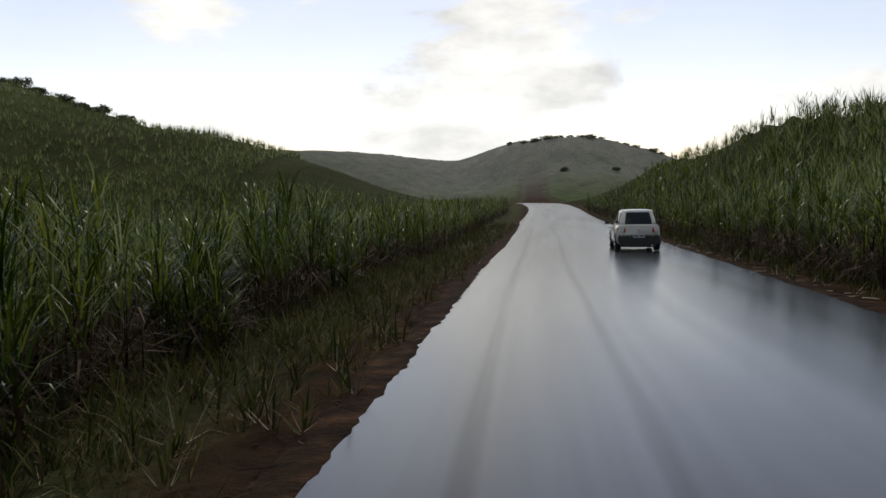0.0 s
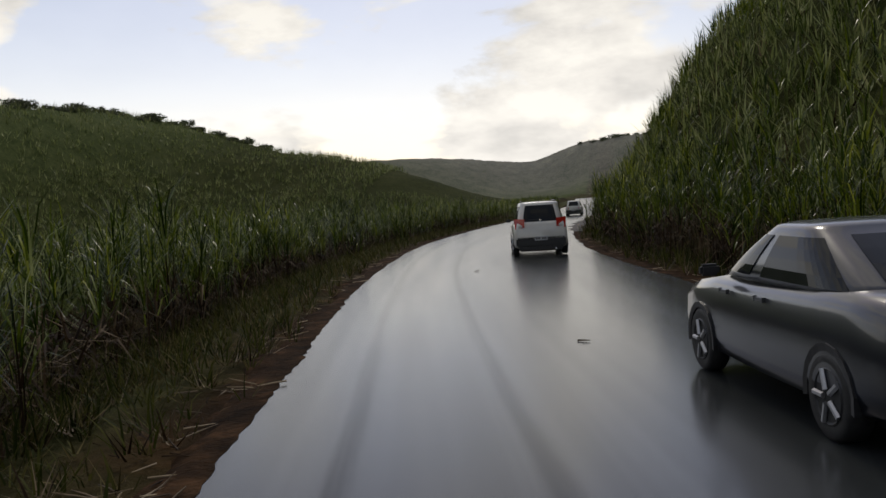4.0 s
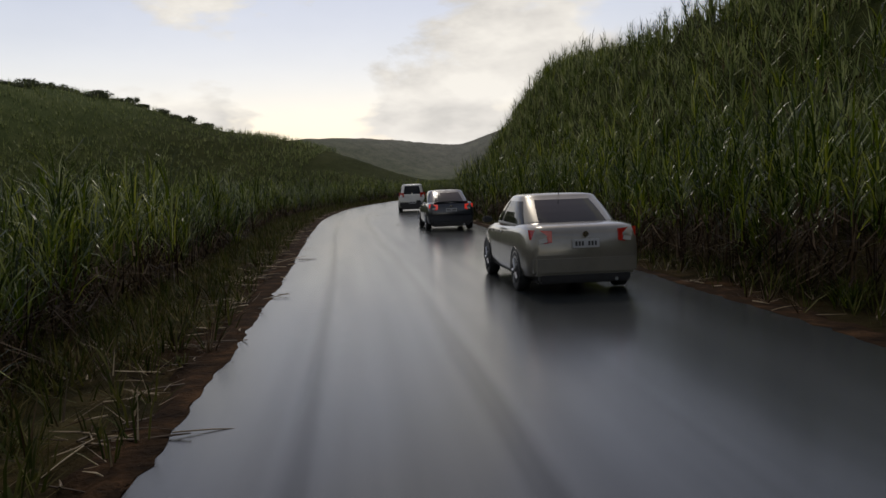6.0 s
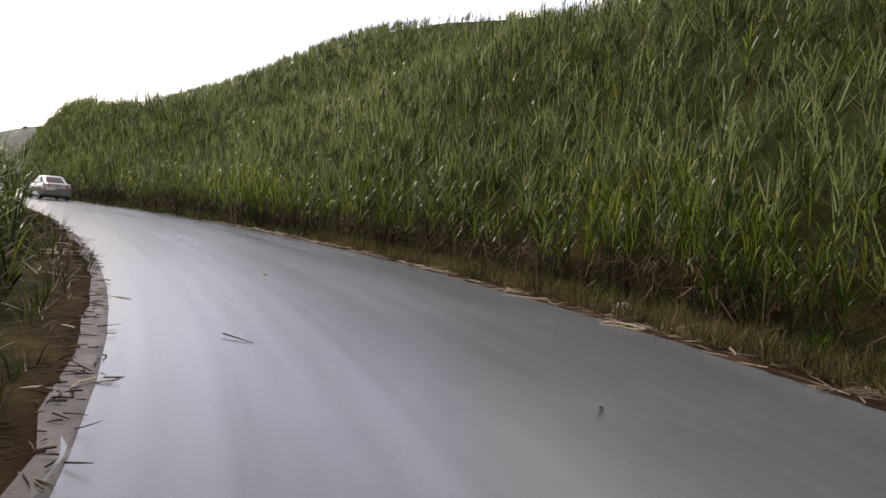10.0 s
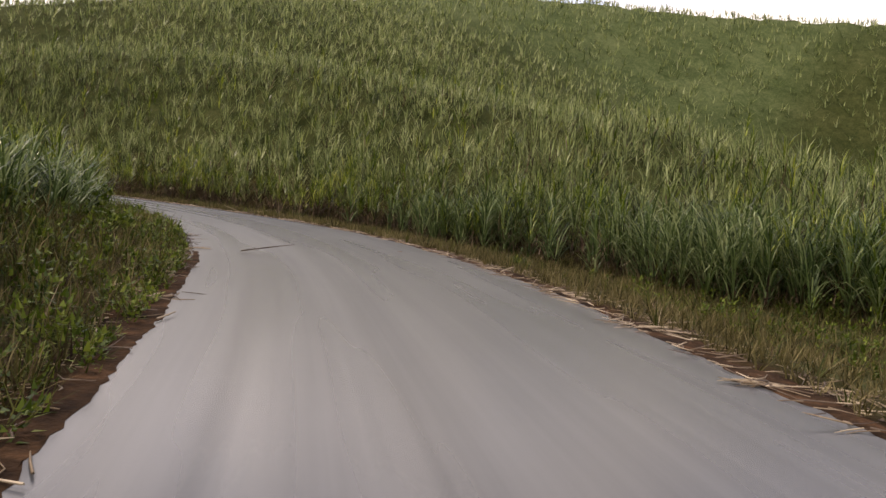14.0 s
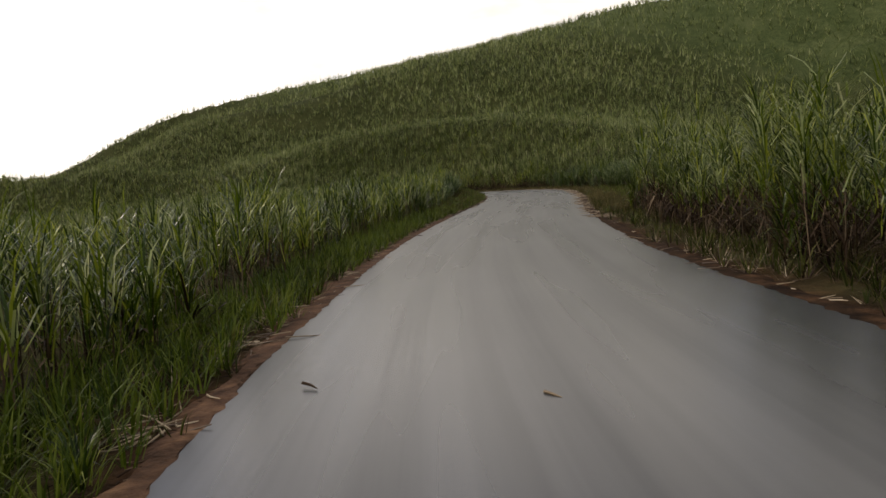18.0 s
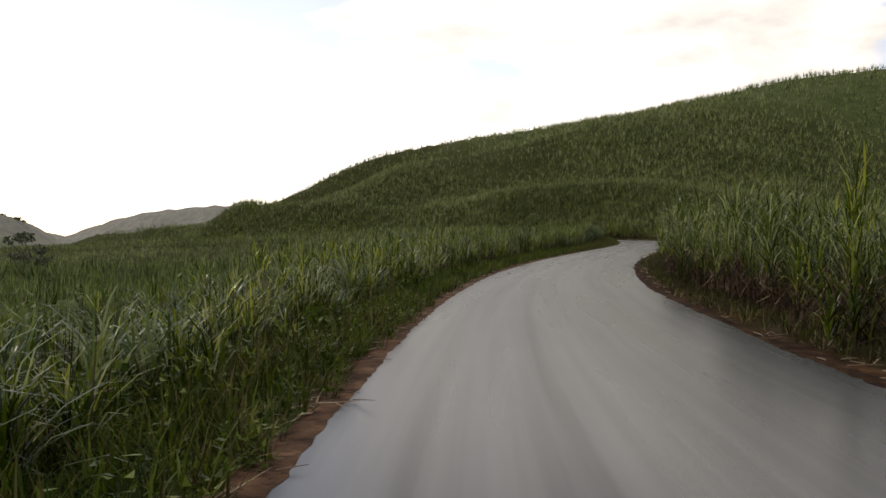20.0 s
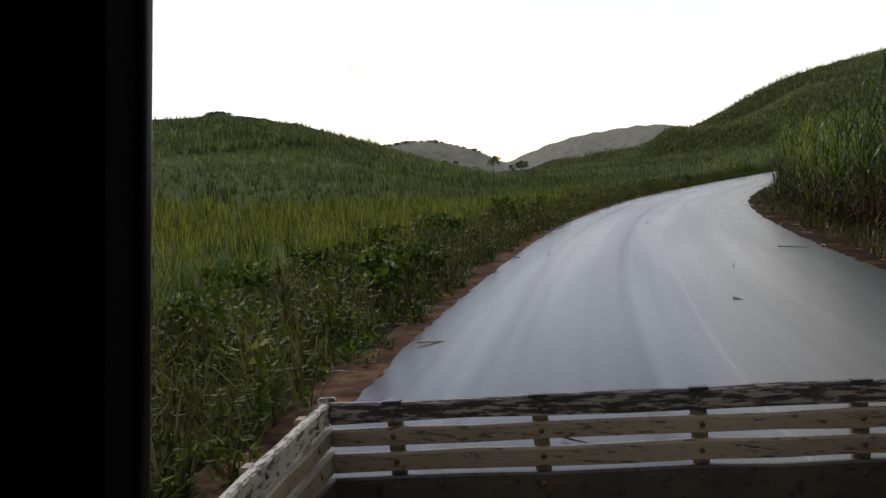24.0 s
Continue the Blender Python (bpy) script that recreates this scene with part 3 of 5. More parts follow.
# ---- cane, grass and litter ----
def blades(rng, base, height, count, length, width, lean, droop, seg=3, low=0.25, high=0.8, az=None):
    """Arching leaves: for each base point (N,3) `count` strips that rise, lean out and bow over. Returns vertices and triangles."""
    N = len(base)
    M = N * count
    b = np.repeat(base, count, 0)
    H = np.repeat(height, count)
    a = rng.uniform(0, 2 * np.pi, M) if az is None else az
    out = np.stack([np.cos(a), np.sin(a), np.zeros(M)], 1)
    wide = np.stack([-np.sin(a), np.cos(a), np.zeros(M)], 1)
    p = b + out * rng.uniform(0.0, 0.12, M)[:, None]
    p[:, 2] += H * rng.uniform(low, high, M)
    L = length * rng.uniform(0.65, 1.3, M) * (0.6 + 0.4 * H / max(1e-6, H.mean()))
    th = rng.uniform(lean[0], lean[1], M)
    bend = rng.uniform(droop[0], droop[1], M) / seg
    w = width * rng.uniform(0.7, 1.3, M)
    rows = []
    for k in range(seg):
        t = k / seg
        ww = (w * (1 - 0.55 * t * t))[:, None]
        rows += [p - wide * ww / 2, p + wide * ww / 2]
        p = p + (out * np.sin(th)[:, None] + np.array([0, 0, 1.0]) * np.cos(th)[:, None]) * (L / seg)[:, None]
        th = th + bend * 2 * (k + 1) / (seg + 1)
    rows.append(p)
    v = np.stack(rows, 1).reshape(-1, 3)
    n = 2 * seg + 1
    tri = []
    for k in range(seg - 1):
        i = 2 * k
        tri += [(i, i + 1, i + 3), (i, i + 3, i + 2)]
    tri.append((2 * seg - 2, 2 * seg - 1, 2 * seg))
    f = (np.arange(M)[:, None, None] * n + np.array(tri)[None]).reshape(-1, 3)
    return v, f


def heap(parts):
    """Join (verts, faces, material index) lists."""
    v, f, m, o = [], [], [], 0
    for vv, ff, mi in parts:
        v.append(vv)
        f.append(ff + o)
        m.append(np.full(len(ff), mi))
        o += len(vv)
    return np.concatenate(v), np.concatenate(f), np.concatenate(m)


def on_land(xy, top=0.0):
    if top:
        return np.concatenate([xy, (land(xy[:, 0], xy[:, 1]) + top * mass(xy[:, 0], xy[:, 1]))[:, None]], 1)
    return np.concatenate([xy, land(xy[:, 0], xy[:, 1])[:, None]], 1)


def build_cane():
    rng = np.random.default_rng(11)
    for name, side, label in (("sugar_cane_field", 1, "tall green sugar cane with dry leaves at its foot"),
                              ("sugar_cane_field", -1, "green sugar cane with arching leaf tips beside the road")):
        parts = []
        # front rows
        N = 4100
        s = rng.uniform(-130, 345, N)
        s = s[rng.uniform(0, 1, N) < np.interp(s, [-60, -20, 60, 90, 300, 345], [0.35, 0.75, 0.85, 1.0, 1.0, 0.6])]
        N = len(s)
        d = verge(s, side) + rng.uniform(0, 1, N) ** 1.3 * 2.6 + rng.normal(0, 0.2, N)
        keep = np.ones(N, bool) if side > 0 else (s < 262)
        s, d = s[keep], d[keep]
        b = on_land(along(s, side, d))
        clump = 0.82 + 0.3 * np.sin(s * 0.9 + d) * np.sin(s * 0.37) + rng.normal(0, 0.1, len(s))
        h = cane_height(s, side, d) * np.clip(clump, 0.55, 1.12) * 0.8
        parts.append((*blades(rng, b, h, 9, 0.8, 0.025, (0.05, 0.7), (1.0, 3.2), 3, 0.4, 1.0), 0))
        parts.append((*blades(rng, b, h, 15, 0.6, 0.021, (0.1, 0.9), (0.8, 2.6), 2, 0.3, 1.1), 0))
        if side > 0:                             # heavy arching heads past the bend
            q = (s > 160) & (s < 240)
            parts.append((*blades(rng, b[q], h[q], 9, 1.0, 0.03, (0.2, 0.9), (1.6, 3.4), 3, 0.5, 1.0), 2))
        else:                                    # younger, paler leaves on the low side
            parts.append((*blades(rng, b, h, 5, 0.7, 0.024, (0.05, 0.8), (0.9, 2.8), 2, 0.45, 1.05), 2))
        dry = rng.uniform(0, 1, len(s)) < np.where((s < 150) | (side > 0), 1.0, 0.3)
        parts.append((*blades(rng, b[dry], h[dry], 8, 0.7, 0.032, (0.5, 2.0), (0, 0), 1, 0.02, 0.5), 1))
        parts.append((*blades(rng, b[dry], h[dry], 6, 0.55, 0.026, (1.4, 2.7), (0, 0), 1, 0.22, 0.5), 1))
        parts.append((*blades(rng, b, h, 3, 1.5, 0.03, (0.0, 0.16), (0.0, 0.1), 1, 0.0, 0.05), 1))
        # dead leaves hanging in the foot of the front row
        s = rng.uniform(-30, 335 if side > 0 else 130, 1900 if side > 0 else 700)
        d = verge(s, side) + rng.uniform(-0.15, 0.9, len(s))
        b = on_land(along(s, side, d))
        h = cane_height(s, side, d) * rng.uniform(0.7, 1.0, len(s))
        parts.append((*blades(rng, b, h, 9, 0.75, 0.035, (0.5, 2.6), (0, 0), 1, 0.08, 0.42), 1))
        # behind them
        N = 3000
        s = rng.uniform(-130, 345, N)
        d = verge(s, side) + 2.0 + rng.uniform(0, 1, N) ** 1.2 * 11
        keep = np.ones(N, bool) if side > 0 else (s < 262 - 5 * (d - 2))
        s, d = s[keep], d[keep]
        b = on_land(along(s, side, d))
        h = cane_height(s, side, d) * rng.uniform(0.62, 0.88, len(s))
        parts.append((*blades(rng, b, h, 12, 0.8, 0.04, (0.05, 0.85), (0.7, 2.4), 2, 0.45, 1.1), 0))
        v, f, m = heap(parts)
        tagged(mesh_object(name, v, f, [LEAF, DRY, HILLCANE], index=m), label, "sugar cane", kind="stuff")


def build_hill_cane():
    """Tufts over the slopes beyond the front rows."""
    rng = np.random.default_rng(12)
    for side, label in ((1, "cane covered hillside, dense green tufts"), (-1, "low green cane field rising to a hill")):
        parts = []
        belts = ((5000, 5, 34, 0.55, -100, 330), (11000, 3, 36, 0.95, -60, 96), (9500, 3.6, 44, 0.92, 86, 205), (8000, 4.5, 46, 0.42, 88, 222), (11000, 30, 85, 1.0, -100, 290), (9000, 65, 230, 1.9, -60, 250)) if side > 0 else \
                ((6500, 8, 60, 0.8, -150, 205), (9000, 4, 70, 0.95, -70, 120), (7000, 30, 110, 1.2, -150, 60), (15000, 50, 240, 1.8, -216, 60))
        for N, lo, hi, size, s0, s1 in belts:
            s = rng.uniform(s0, s1, N)
            d = lo + (hi - lo) * rng.uniform(0, 1, N) ** 1.2
            xy = along(s, side, d)
            gap, sd, _ = road_gap(xy[:, 0], xy[:, 1])
            ok = (sd == side) & (gap > lo * 0.8) & (gap > verge(s, side) + 1.0)
            if side < 0:
                ok &= (s < 205)
            b = on_land(xy[ok], 0.8)
            patch = np.sin(b[:, 0] * 0.21 + 2 * np.sin(b[:, 1] * 0.13)) * np.sin(b[:, 1] * 0.19 + 1.5 * np.sin(b[:, 0] * 0.11))
            h = np.where(size < 0.9, 1.15, 0.8) * (1 + 0.35 * patch) * rng.uniform(0.6, 1.25, len(b))
            if size < 0.9:                       # stools whose leaves rise together and arch over at the top
                parts.append((*blades(rng, b, h, 4, 0.85, 0.038, (0.02, 0.6), (0.7, 2.8), 2, 0.15, 0.75), 0))
                parts.append((*blades(rng, b, h, 7, 0.65, 0.06 * size + 0.006, (0.1, 1.0), (0, 0), 1, 0.0, 0.7), 0))
            elif size < 0.93:
                parts.append((*blades(rng, b, h, 15, 0.85, 0.042, (0.1, 1.1), (0, 0), 1, 0.0, 0.9), 0))
            else:
                parts.append((*blades(rng, b, h, 8 if size < 1.5 else 5, 1.1 * size ** 0.6, 0.085 * size, (0.1, 1.1), (0, 0), 1, 0.0, 0.9), 0))
            if size < 1.5:
                parts.append((*blades(rng, b[::2], h[::2], 3, size ** 0.6, 0.07 * size, (0.2, 1.4), (0, 0), 1, 0.0, 0.7), 1))
        if side > 0:
            for N, x0, x1, y0, y1, size in ((14000, 15, 120, -215, -60, 0.8), (15000, 70, 290, -300, -20, 1.9)):
                xy = np.stack([rng.uniform(x0, x1, N), rng.uniform(y0, y1, N)], 1)
                gap, sd, _ = road_gap(xy[:, 0], xy[:, 1])
                b = on_land(xy[(sd > 0) & (gap > 14)], 0.8)
                patch = np.sin(b[:, 0] * 0.21 + 2 * np.sin(b[:, 1] * 0.13)) * np.sin(b[:, 1] * 0.19 + 1.5 * np.sin(b[:, 0] * 0.11))
                h = 0.9 * (1 + 0.35 * patch) * rng.uniform(0.6, 1.25, len(b))
                parts.append((*blades(rng, b, h, 5, 1.1 * size ** 0.6, 0.095 * size, (0.1, 1.0), (0, 0), 1, 0.0, 0.9), 0))
        v, f, m = heap(parts)
        tagged(mesh_object("hillside_cane", v, f, [HILLCANE, DRY], index=m), label, "sugar cane", kind="stuff")


build_cane()
build_hill_cane()


OLIVE = material("olive_grass", 0.7, colours=[(0.2, (0.035, 0.03, 0.01)), (0.55, (0.105, 0.088, 0.03)), (0.9, (0.23, 0.185, 0.085))], scale=0.5, island=0.7, translucent=0.25, spec=0.05)

REED = material("reed_grass", 0.35, colours=[(0.12, (0.016, 0.03, 0.009)), (0.45, (0.06, 0.095, 0.026)), (0.75, (0.13, 0.175, 0.06)), (0.97, (0.32, 0.36, 0.16))], scale=0.4, detail=3.0, island=0.8, translucent=0.3, spec=0.12)


def build_verges():
    """Short grass, weeds, tall valley grass and dry litter along both edges."""
    rng = np.random.default_rng(21)
    for side, label in ((1, "short mixed grass on the road verge"), (-1, "dark wet grass on the road verge")):
        N = 5600
        s = rng.uniform(-70, 342, N)
        vw = verge(s, side)
        d = 0.15 + rng.uniform(0, 1, N) ** 0.8 * (vw + 1.0)
        thin = 0.5 + 0.5 * np.sin(s * 0.45 + 1.3 * np.sin(s * 0.13))
        ok = rng.uniform(0, 1, N) < np.where(d < 0.5, 0.3 + 0.4 * thin, 1.0)
        b = on_land(along(s[ok], side, d[ok]))
        h = rng.uniform(0.12, 0.5, len(b)) * (0.6 + 0.8 * thin[ok])
        parts = [(*blades(rng, b, h, 6, 0.36, 0.02, (0.1, 0.9), (0.3, 1.6), 2, 0.0, 0.3), 0),
                 (*blades(rng, b[(d[ok] < 2.3)][::2], h[(d[ok] < 2.3)][::2] * 0.6, 5, 0.28, 0.016, (0.3, 1.3), (0, 0), 1, 0.0, 0.2), 2),
                 (*blades(rng, b[::2], h[::2], 5 if side < 0 else 4, 0.34, 0.024, (0.3, 1.2), (0, 0), 1, 0.0, 0.2), 1)]
        if side > 0:                             # dry olive grass on the open strip outside the bend
            s = rng.uniform(100, 192, 9000)
            d = 0.35 + rng.uniform(0, 1, 9000) * (verge(s, 1) + 0.3)
            b = on_land(along(s, 1, d))
            h = rng.uniform(0.1, 0.3, len(b))
            parts.append((*blades(rng, b, h, 6, 0.3, 0.022, (0.2, 1.2), (0, 0), 1, 0.0, 0.3), 3))
            parts.append((*blades(rng, b, h, 4, 0.26, 0.018, (0.3, 1.3), (0, 0), 1, 0.0, 0.3), 3))
        else:                                    # lush green grass between the soil and the cane past the bend
            s = rng.uniform(-30, 105, 4200)
            d = 0.35 + rng.uniform(0, 1, 4200) ** 0.7 * (verge(s, -1) + 0.3)
            b = on_land(along(s, -1, d))
            h = rng.uniform(0.08, 0.28, len(b)) * (0.5 + 0.5 * d)
            parts.append((*blades(rng, b, h, 5, 0.3, 0.02, (0.1, 1.2), (0.3, 1.6), 2, 0.0, 0.5), 0))
            parts.append((*blades(rng, b, h, 6, 0.28, 0.02, (0.3, 1.4), (0, 0), 1, 0.0, 0.6), 3))
            s = rng.uniform(180, 264, 3600)
            d = 0.28 + rng.uniform(0, 1, 3600) ** 0.8 * (verge(s, -1) + 0.2)
            b = on_land(along(s, -1, d))
            h = rng.uniform(0.15, 0.5, len(b)) * (0.5 + 0.4 * d)
            parts.append((*blades(rng, b, h, 8, 0.45, 0.02, (0.05, 1.0), (0.4, 1.8), 2, 0.0, 0.5), 4))
        v, f, m = heap(parts)
        tagged(mesh_object("verge_grass", v, f, [GRASS, DRY, STRAW, OLIVE, WEED], index=m), label, "grass", kind="stuff")
    # broad-leaved weeds on the west edge past the bend and on the mound inside it
    parts = []
    for N, s0, s1, d0, d1, hh in ((4700, 236, 342, 0.1, 3.6, 0.75), (2600, 226, 272, 1.4, 8.5, 1.05), (4200, 276, 326, 0.42, 5.0, 0.42), (4200, 137, 182, 0.15, 5.5, 0.55), (2400, 150, 196, 2.2, 10.5, 0.5)):
        side = -1 if d0 < 2 else 1
        s = rng.uniform(s0, s1, N)
        d = rng.uniform(d0, d1, N)
        b = on_land(along(s, side, d))
        hump = np.sin(np.pi * np.clip((d - d0) / (d1 - d0), 0, 1)) ** 0.5
        lump = 0.5 + 0.75 * np.sin(s * 0.75 + 1.7 * np.sin(d * 1.3 + s * 0.31)) ** 2
        h = hh * (0.55 + 0.45 * hump) * lump * rng.uniform(0.6, 1.2, N)
        leaf = 1.25 if d1 > 8 and side < 0 else 1.0
        parts.append((*blades(rng, b, h * rng.uniform(0.6, 1.15, N), 18, 0.088 * leaf, 0.05 * leaf, (0.3, 1.7), (0, 0), 1, 0.02, 1.0), 0))
        parts.append((*blades(rng, b, h, 3, 0.36, 0.016, (0.2, 1.1), (0, 0), 1, 0.05, 0.6), 1))
        if s0 > 200:
            parts.append((*blades(rng, b[::3], h[::3], 6, 0.45, 0.016, (0.05, 0.9), (0.3, 1.6), 2, 0.0, 0.7), 2))
    # brown-olive grass on the foot of the mound
    s = rng.uniform(137, 184, 1500)
    d = 0.3 + 2.6 * rng.uniform(0, 1, 1500) ** 0.9
    b = on_land(along(s, -1, d))
    h = rng.uniform(0.15, 0.45, 1500) * (0.5 + 0.35 * d)
    parts.append((*blades(rng, b, h, 6, 0.4, 0.018, (0.1, 1.1), (0.2, 1.4), 2, 0.0, 0.6), 2))
    parts.append((*blades(rng, b[::2], h[::2], 6, 0.36, 0.018, (0.2, 1.4), (0, 0), 1, 0.0, 0.6), 3))
    v, f, m = heap(parts)
    tagged(mesh_object("weeds", v, f, [WEED, GRASS, OLIVE, DRY], index=m), "low leafy weeds and creepers on the verge", "weeds", kind="stuff")
    # tall blue-green grass arching over the mound inside the bend
    s = rng.uniform(143, 184, 620)
    d = 2.3 + 4.2 * rng.uniform(0, 1, 620)
    b = on_land(along(s, -1, d))
    h = rng.uniform(0.5, 1.0, 620)
    parts = [(*blades(rng, b, h, 20, 1.1, 0.032, (0.05, 0.7), (0.9, 2.8), 4, 0.0, 0.9), 0),
             (*blades(rng, b, h, 8, 0.6, 0.024, (0.5, 1.6), (0.4, 1.6), 2, 0.0, 0.35), 1)]
    s = np.concatenate([rng.normal(152, 3.5, 200), rng.normal(163, 1.5, 70), rng.normal(141, 2.0, 60)])
    d = verge(s, 1) + rng.uniform(-0.5, 1.6, len(s))
    b = on_land(along(s, 1, d))
    h = rng.uniform(0.6, 1.5, len(s))
    s = np.concatenate([rng.normal(a, 0.8, 26) for a in (229, 236, 241, 249, 254)])
    west = on_land(along(s, -1, 1.6 + rng.uniform(0, 2.2, len(s))))
    b, h = np.concatenate([b, west]), np.concatenate([h, rng.uniform(0.35, 0.9, len(s))])
    parts.append((*blades(rng, b, h, 24, 1.15, 0.034, (0.05, 0.8), (0.9, 2.8), 4, 0.0, 1.0), 0))
    parts.append((*blades(rng, b, h, 10, 0.7, 0.026, (0.5, 1.6), (0.4, 1.6), 2, 0.0, 0.4), 1))
    v, f, m = heap(parts)
    tagged(mesh_object("tall_grass", v, f, [REED, DRY], index=m), "tall blue-green grass with long drooping blades on the roadside", "grass", kind="stuff")
    # valley grass on the west side
    parts = []
    for N, d0, d1, leaf, wide, seg, s0, s1 in ((7500, 4.0, 22, 0.7, 0.026, 2, 230, 345), (15000, 13, 130, 0.85, 0.1, 1, 205, 345), (7000, 5, 60, 0.75, 0.065, 1, 190, 262), (6000, 50, 175, 1.1, 0.17, 1, 225, 330)):
        s = rng.uniform(s0, s1, N)
        d = d0 + (d1 - d0) * rng.uniform(0, 1, N) ** 1.4
        ok = d > np.interp(s, [190, 205, 240, 262], [12, 9, 6, 2.2])
        xy = along(s, -1, d)[ok]
        b = on_land(xy)
        tall = 0.5 + 0.5 * np.sin(xy[:, 0] * 0.35 + 2 * np.sin(xy[:, 1] * 0.2)) ** 2
        gold = (d[ok] < 30) & (s[ok] > 268 + 0.4 * d[ok]) & (rng.uniform(0, 1, len(b)) < 0.92)
        for pick, mat in ((gold, 0), (~gold, 1)):
            if pick.any():
                parts.append((*blades(rng, b[pick], 0.7 * tall[pick], 6, leaf, wide * 1.15, (0.03, 0.5 if mat == 0 else 0.9), (0.2, 1.4), seg, 0.0, 0.7), mat))
    v, f, m = heap(parts)
    tagged(mesh_object("valley_grass", v, f, [VALLEY, FIELD], index=m), "tall yellow-green grass over a flat valley field", "grass", kind="stuff")


def strips(rng, base, length, thick, lift=0.02):
    """Dry stalks lying about: three-sided tapered sticks."""
    N = len(base)
    a = rng.uniform(0, 2 * np.pi, N)
    L = length * rng.uniform(0.4, 1.4, N)
    d = np.stack([np.cos(a), np.sin(a), rng.normal(0, 0.1, N)], 1) * L[:, None]
    n = np.stack([-np.sin(a), np.cos(a), np.zeros(N)], 1)
    t = (thick * rng.uniform(0.6, 1.5, N))[:, None]
    up = np.array([0, 0, 1.0])
    p0 = base + up * lift
    mid = p0 + d * 0.5 + n * (L * rng.normal(0, 0.06, N))[:, None]
    p1 = p0 + d
    rows = []
    for p, k in ((p0, 1.0), (mid, 0.9), (p1, 0.4)):
        rows += [p - n * t * k, p + n * t * k, p + up * t * k * 1.4]
    v = np.stack(rows, 1).reshape(-1, 3)
    tri = []
    for k in (0, 3):
        for i in range(3):
            j = (i + 1) % 3
            tri += [(k + i, k + j, k + 3 + j), (k + i, k + 3 + j, k + 3 + i)]
    f = (np.arange(N)[:, None, None] * 9 + np.array(tri)[None]).reshape(-1, 3)
    return v, f


def build_litter():
    rng = np.random.default_rng(31)
    spots = []
    for side, N, s0, s1, mid, wide in ((1, 4600, 90, 195, 0.35, 0.3), (1, 1100, -40, 342, 0.25, 0.25), (-1, 1000, 20, 345, 0.4, 0.22), (-1, 450, 50, 110, 0.45, 0.25), (-1, 900, 143, 184, 0.5, 0.25), (-1, 800, 186, 262, 0.38, 0.2)):
        s = rng.uniform(s0, s1, N)
        s += 0.8 * np.sin(s * 1.7)
        heap_up = np.interp(s, [60, 110, 135, 160, 185, 210], [0.6, 0.8, 1.5, 1.8, 1.2, 0.7])
        d = mid + rng.normal(0, wide, N) * (heap_up if side > 0 else 1)
        xy = along(s, side, np.maximum(d, -0.15))
        _, _, _, zr = station(s)
        spots.append(np.concatenate([xy, np.maximum(land(xy[:, 0], xy[:, 1]), np.where(d < 0.05, zr - 0.01, -99))[:, None]], 1))
    v, f = strips(rng, np.concatenate(spots), 0.4, 0.009)
    tagged(mesh_object("cane_litter", v, f, [STRAW]), "dry straw-coloured cane trash along the road edge", "cane litter", kind="stuff")
    s = np.concatenate([rng.uniform(98, 160, 1500), rng.uniform(165, 240, 1300), rng.uniform(-20, 98, 900)])
    d = np.abs(rng.normal(0.3, 0.3, len(s)))
    xy = along(s, -1, d)
    low = land(xy[:, 0], xy[:, 1])
    low = np.where((s > 98) & (s < 150) & (d < 0.36), np.maximum(low, station(s)[3] - 0.015), low)
    v, f = strips(rng, np.concatenate([xy, low[:, None]], 1), 0.17, 0.007)
    tagged(mesh_object("leaf_litter", v, f, [DRY]), "dark wet leaf litter on the verge soil", "leaf litter", kind="stuff")
    # pieces dropped on the carriageway
    n = 0
    for s, off, kind in ((82.0, 1.1, 1), (45, 2.0, 0), (33, 1.3, 0), (112, 1.2, 0), (118, -0.4, 1), (121, 2.6, 0), (128, 1.6, 1), (129, 3.9, 0), (150, -0.6, 2), (147, 3.9, 1),
                         (169, 0.3, 1), (186, 1.4, 0), (203, 1.0, 0), (204, 1.9, 0), (219, -0.9, 1), (220, 1.2, 0), (262, -1.2, 2), (268, -0.8, 1), (273, -1.1, 2), (276, -0.9, 0),
                         (300, 1.2, 0), (309, -0.7, 0), (309, 3.9, 2), (312, 2.7, 1), (316, 2.2, 0), (322, 0.2, 0)):
        p, e, h, z = station(np.array([float(s)]))
        xy = p[0] + e[0] * off
        L, t = ((0.22, 0.012), (0.45, 0.014), (1.1, 0.02))[kind]
        v, f = strips(np.random.default_rng(100 + n), np.array([[xy[0], xy[1], z[0] + 0.03]]), L, t, 0.004)
        c = v.mean(0)
        ob = mesh_object("cane_stalk", v - c, f, [STRAW if n % 3 == 0 else DRY])
        ob.location = c
        tagged(ob, "broken dry cane stalk lying on wet asphalt" if kind else "scrap of dry cane leaf on wet asphalt", "cane stalk", "debris on the road")
        n += 1


def build_stalks():
    """Longer pieces of cane trash lying loose along the outer edge of the bend."""
    rng = np.random.default_rng(61)
    for k in range(44):
        s = rng.uniform(96, 192) if k % 4 else rng.uniform(172, 236)
        side = 1 if k % 4 else -1
        xy = along(np.array([s]), np.array([side]), np.array([rng.uniform(0.05, 0.9)]))
        z = float(land(xy[:, 0], xy[:, 1])[0])
        v, f = strips(np.random.default_rng(500 + k), np.array([[xy[0, 0], xy[0, 1], z + 0.05]]), rng.uniform(0.6, 1.0), rng.uniform(0.011, 0.018), 0.004)
        c = v.mean(0)
        ob = mesh_object("cane_stalk", v - c, f, [STRAW])
        ob.location = c
        tagged(ob, "loose straw-coloured cane stalk on the road verge", "cane stalk", "stalks on the verge")


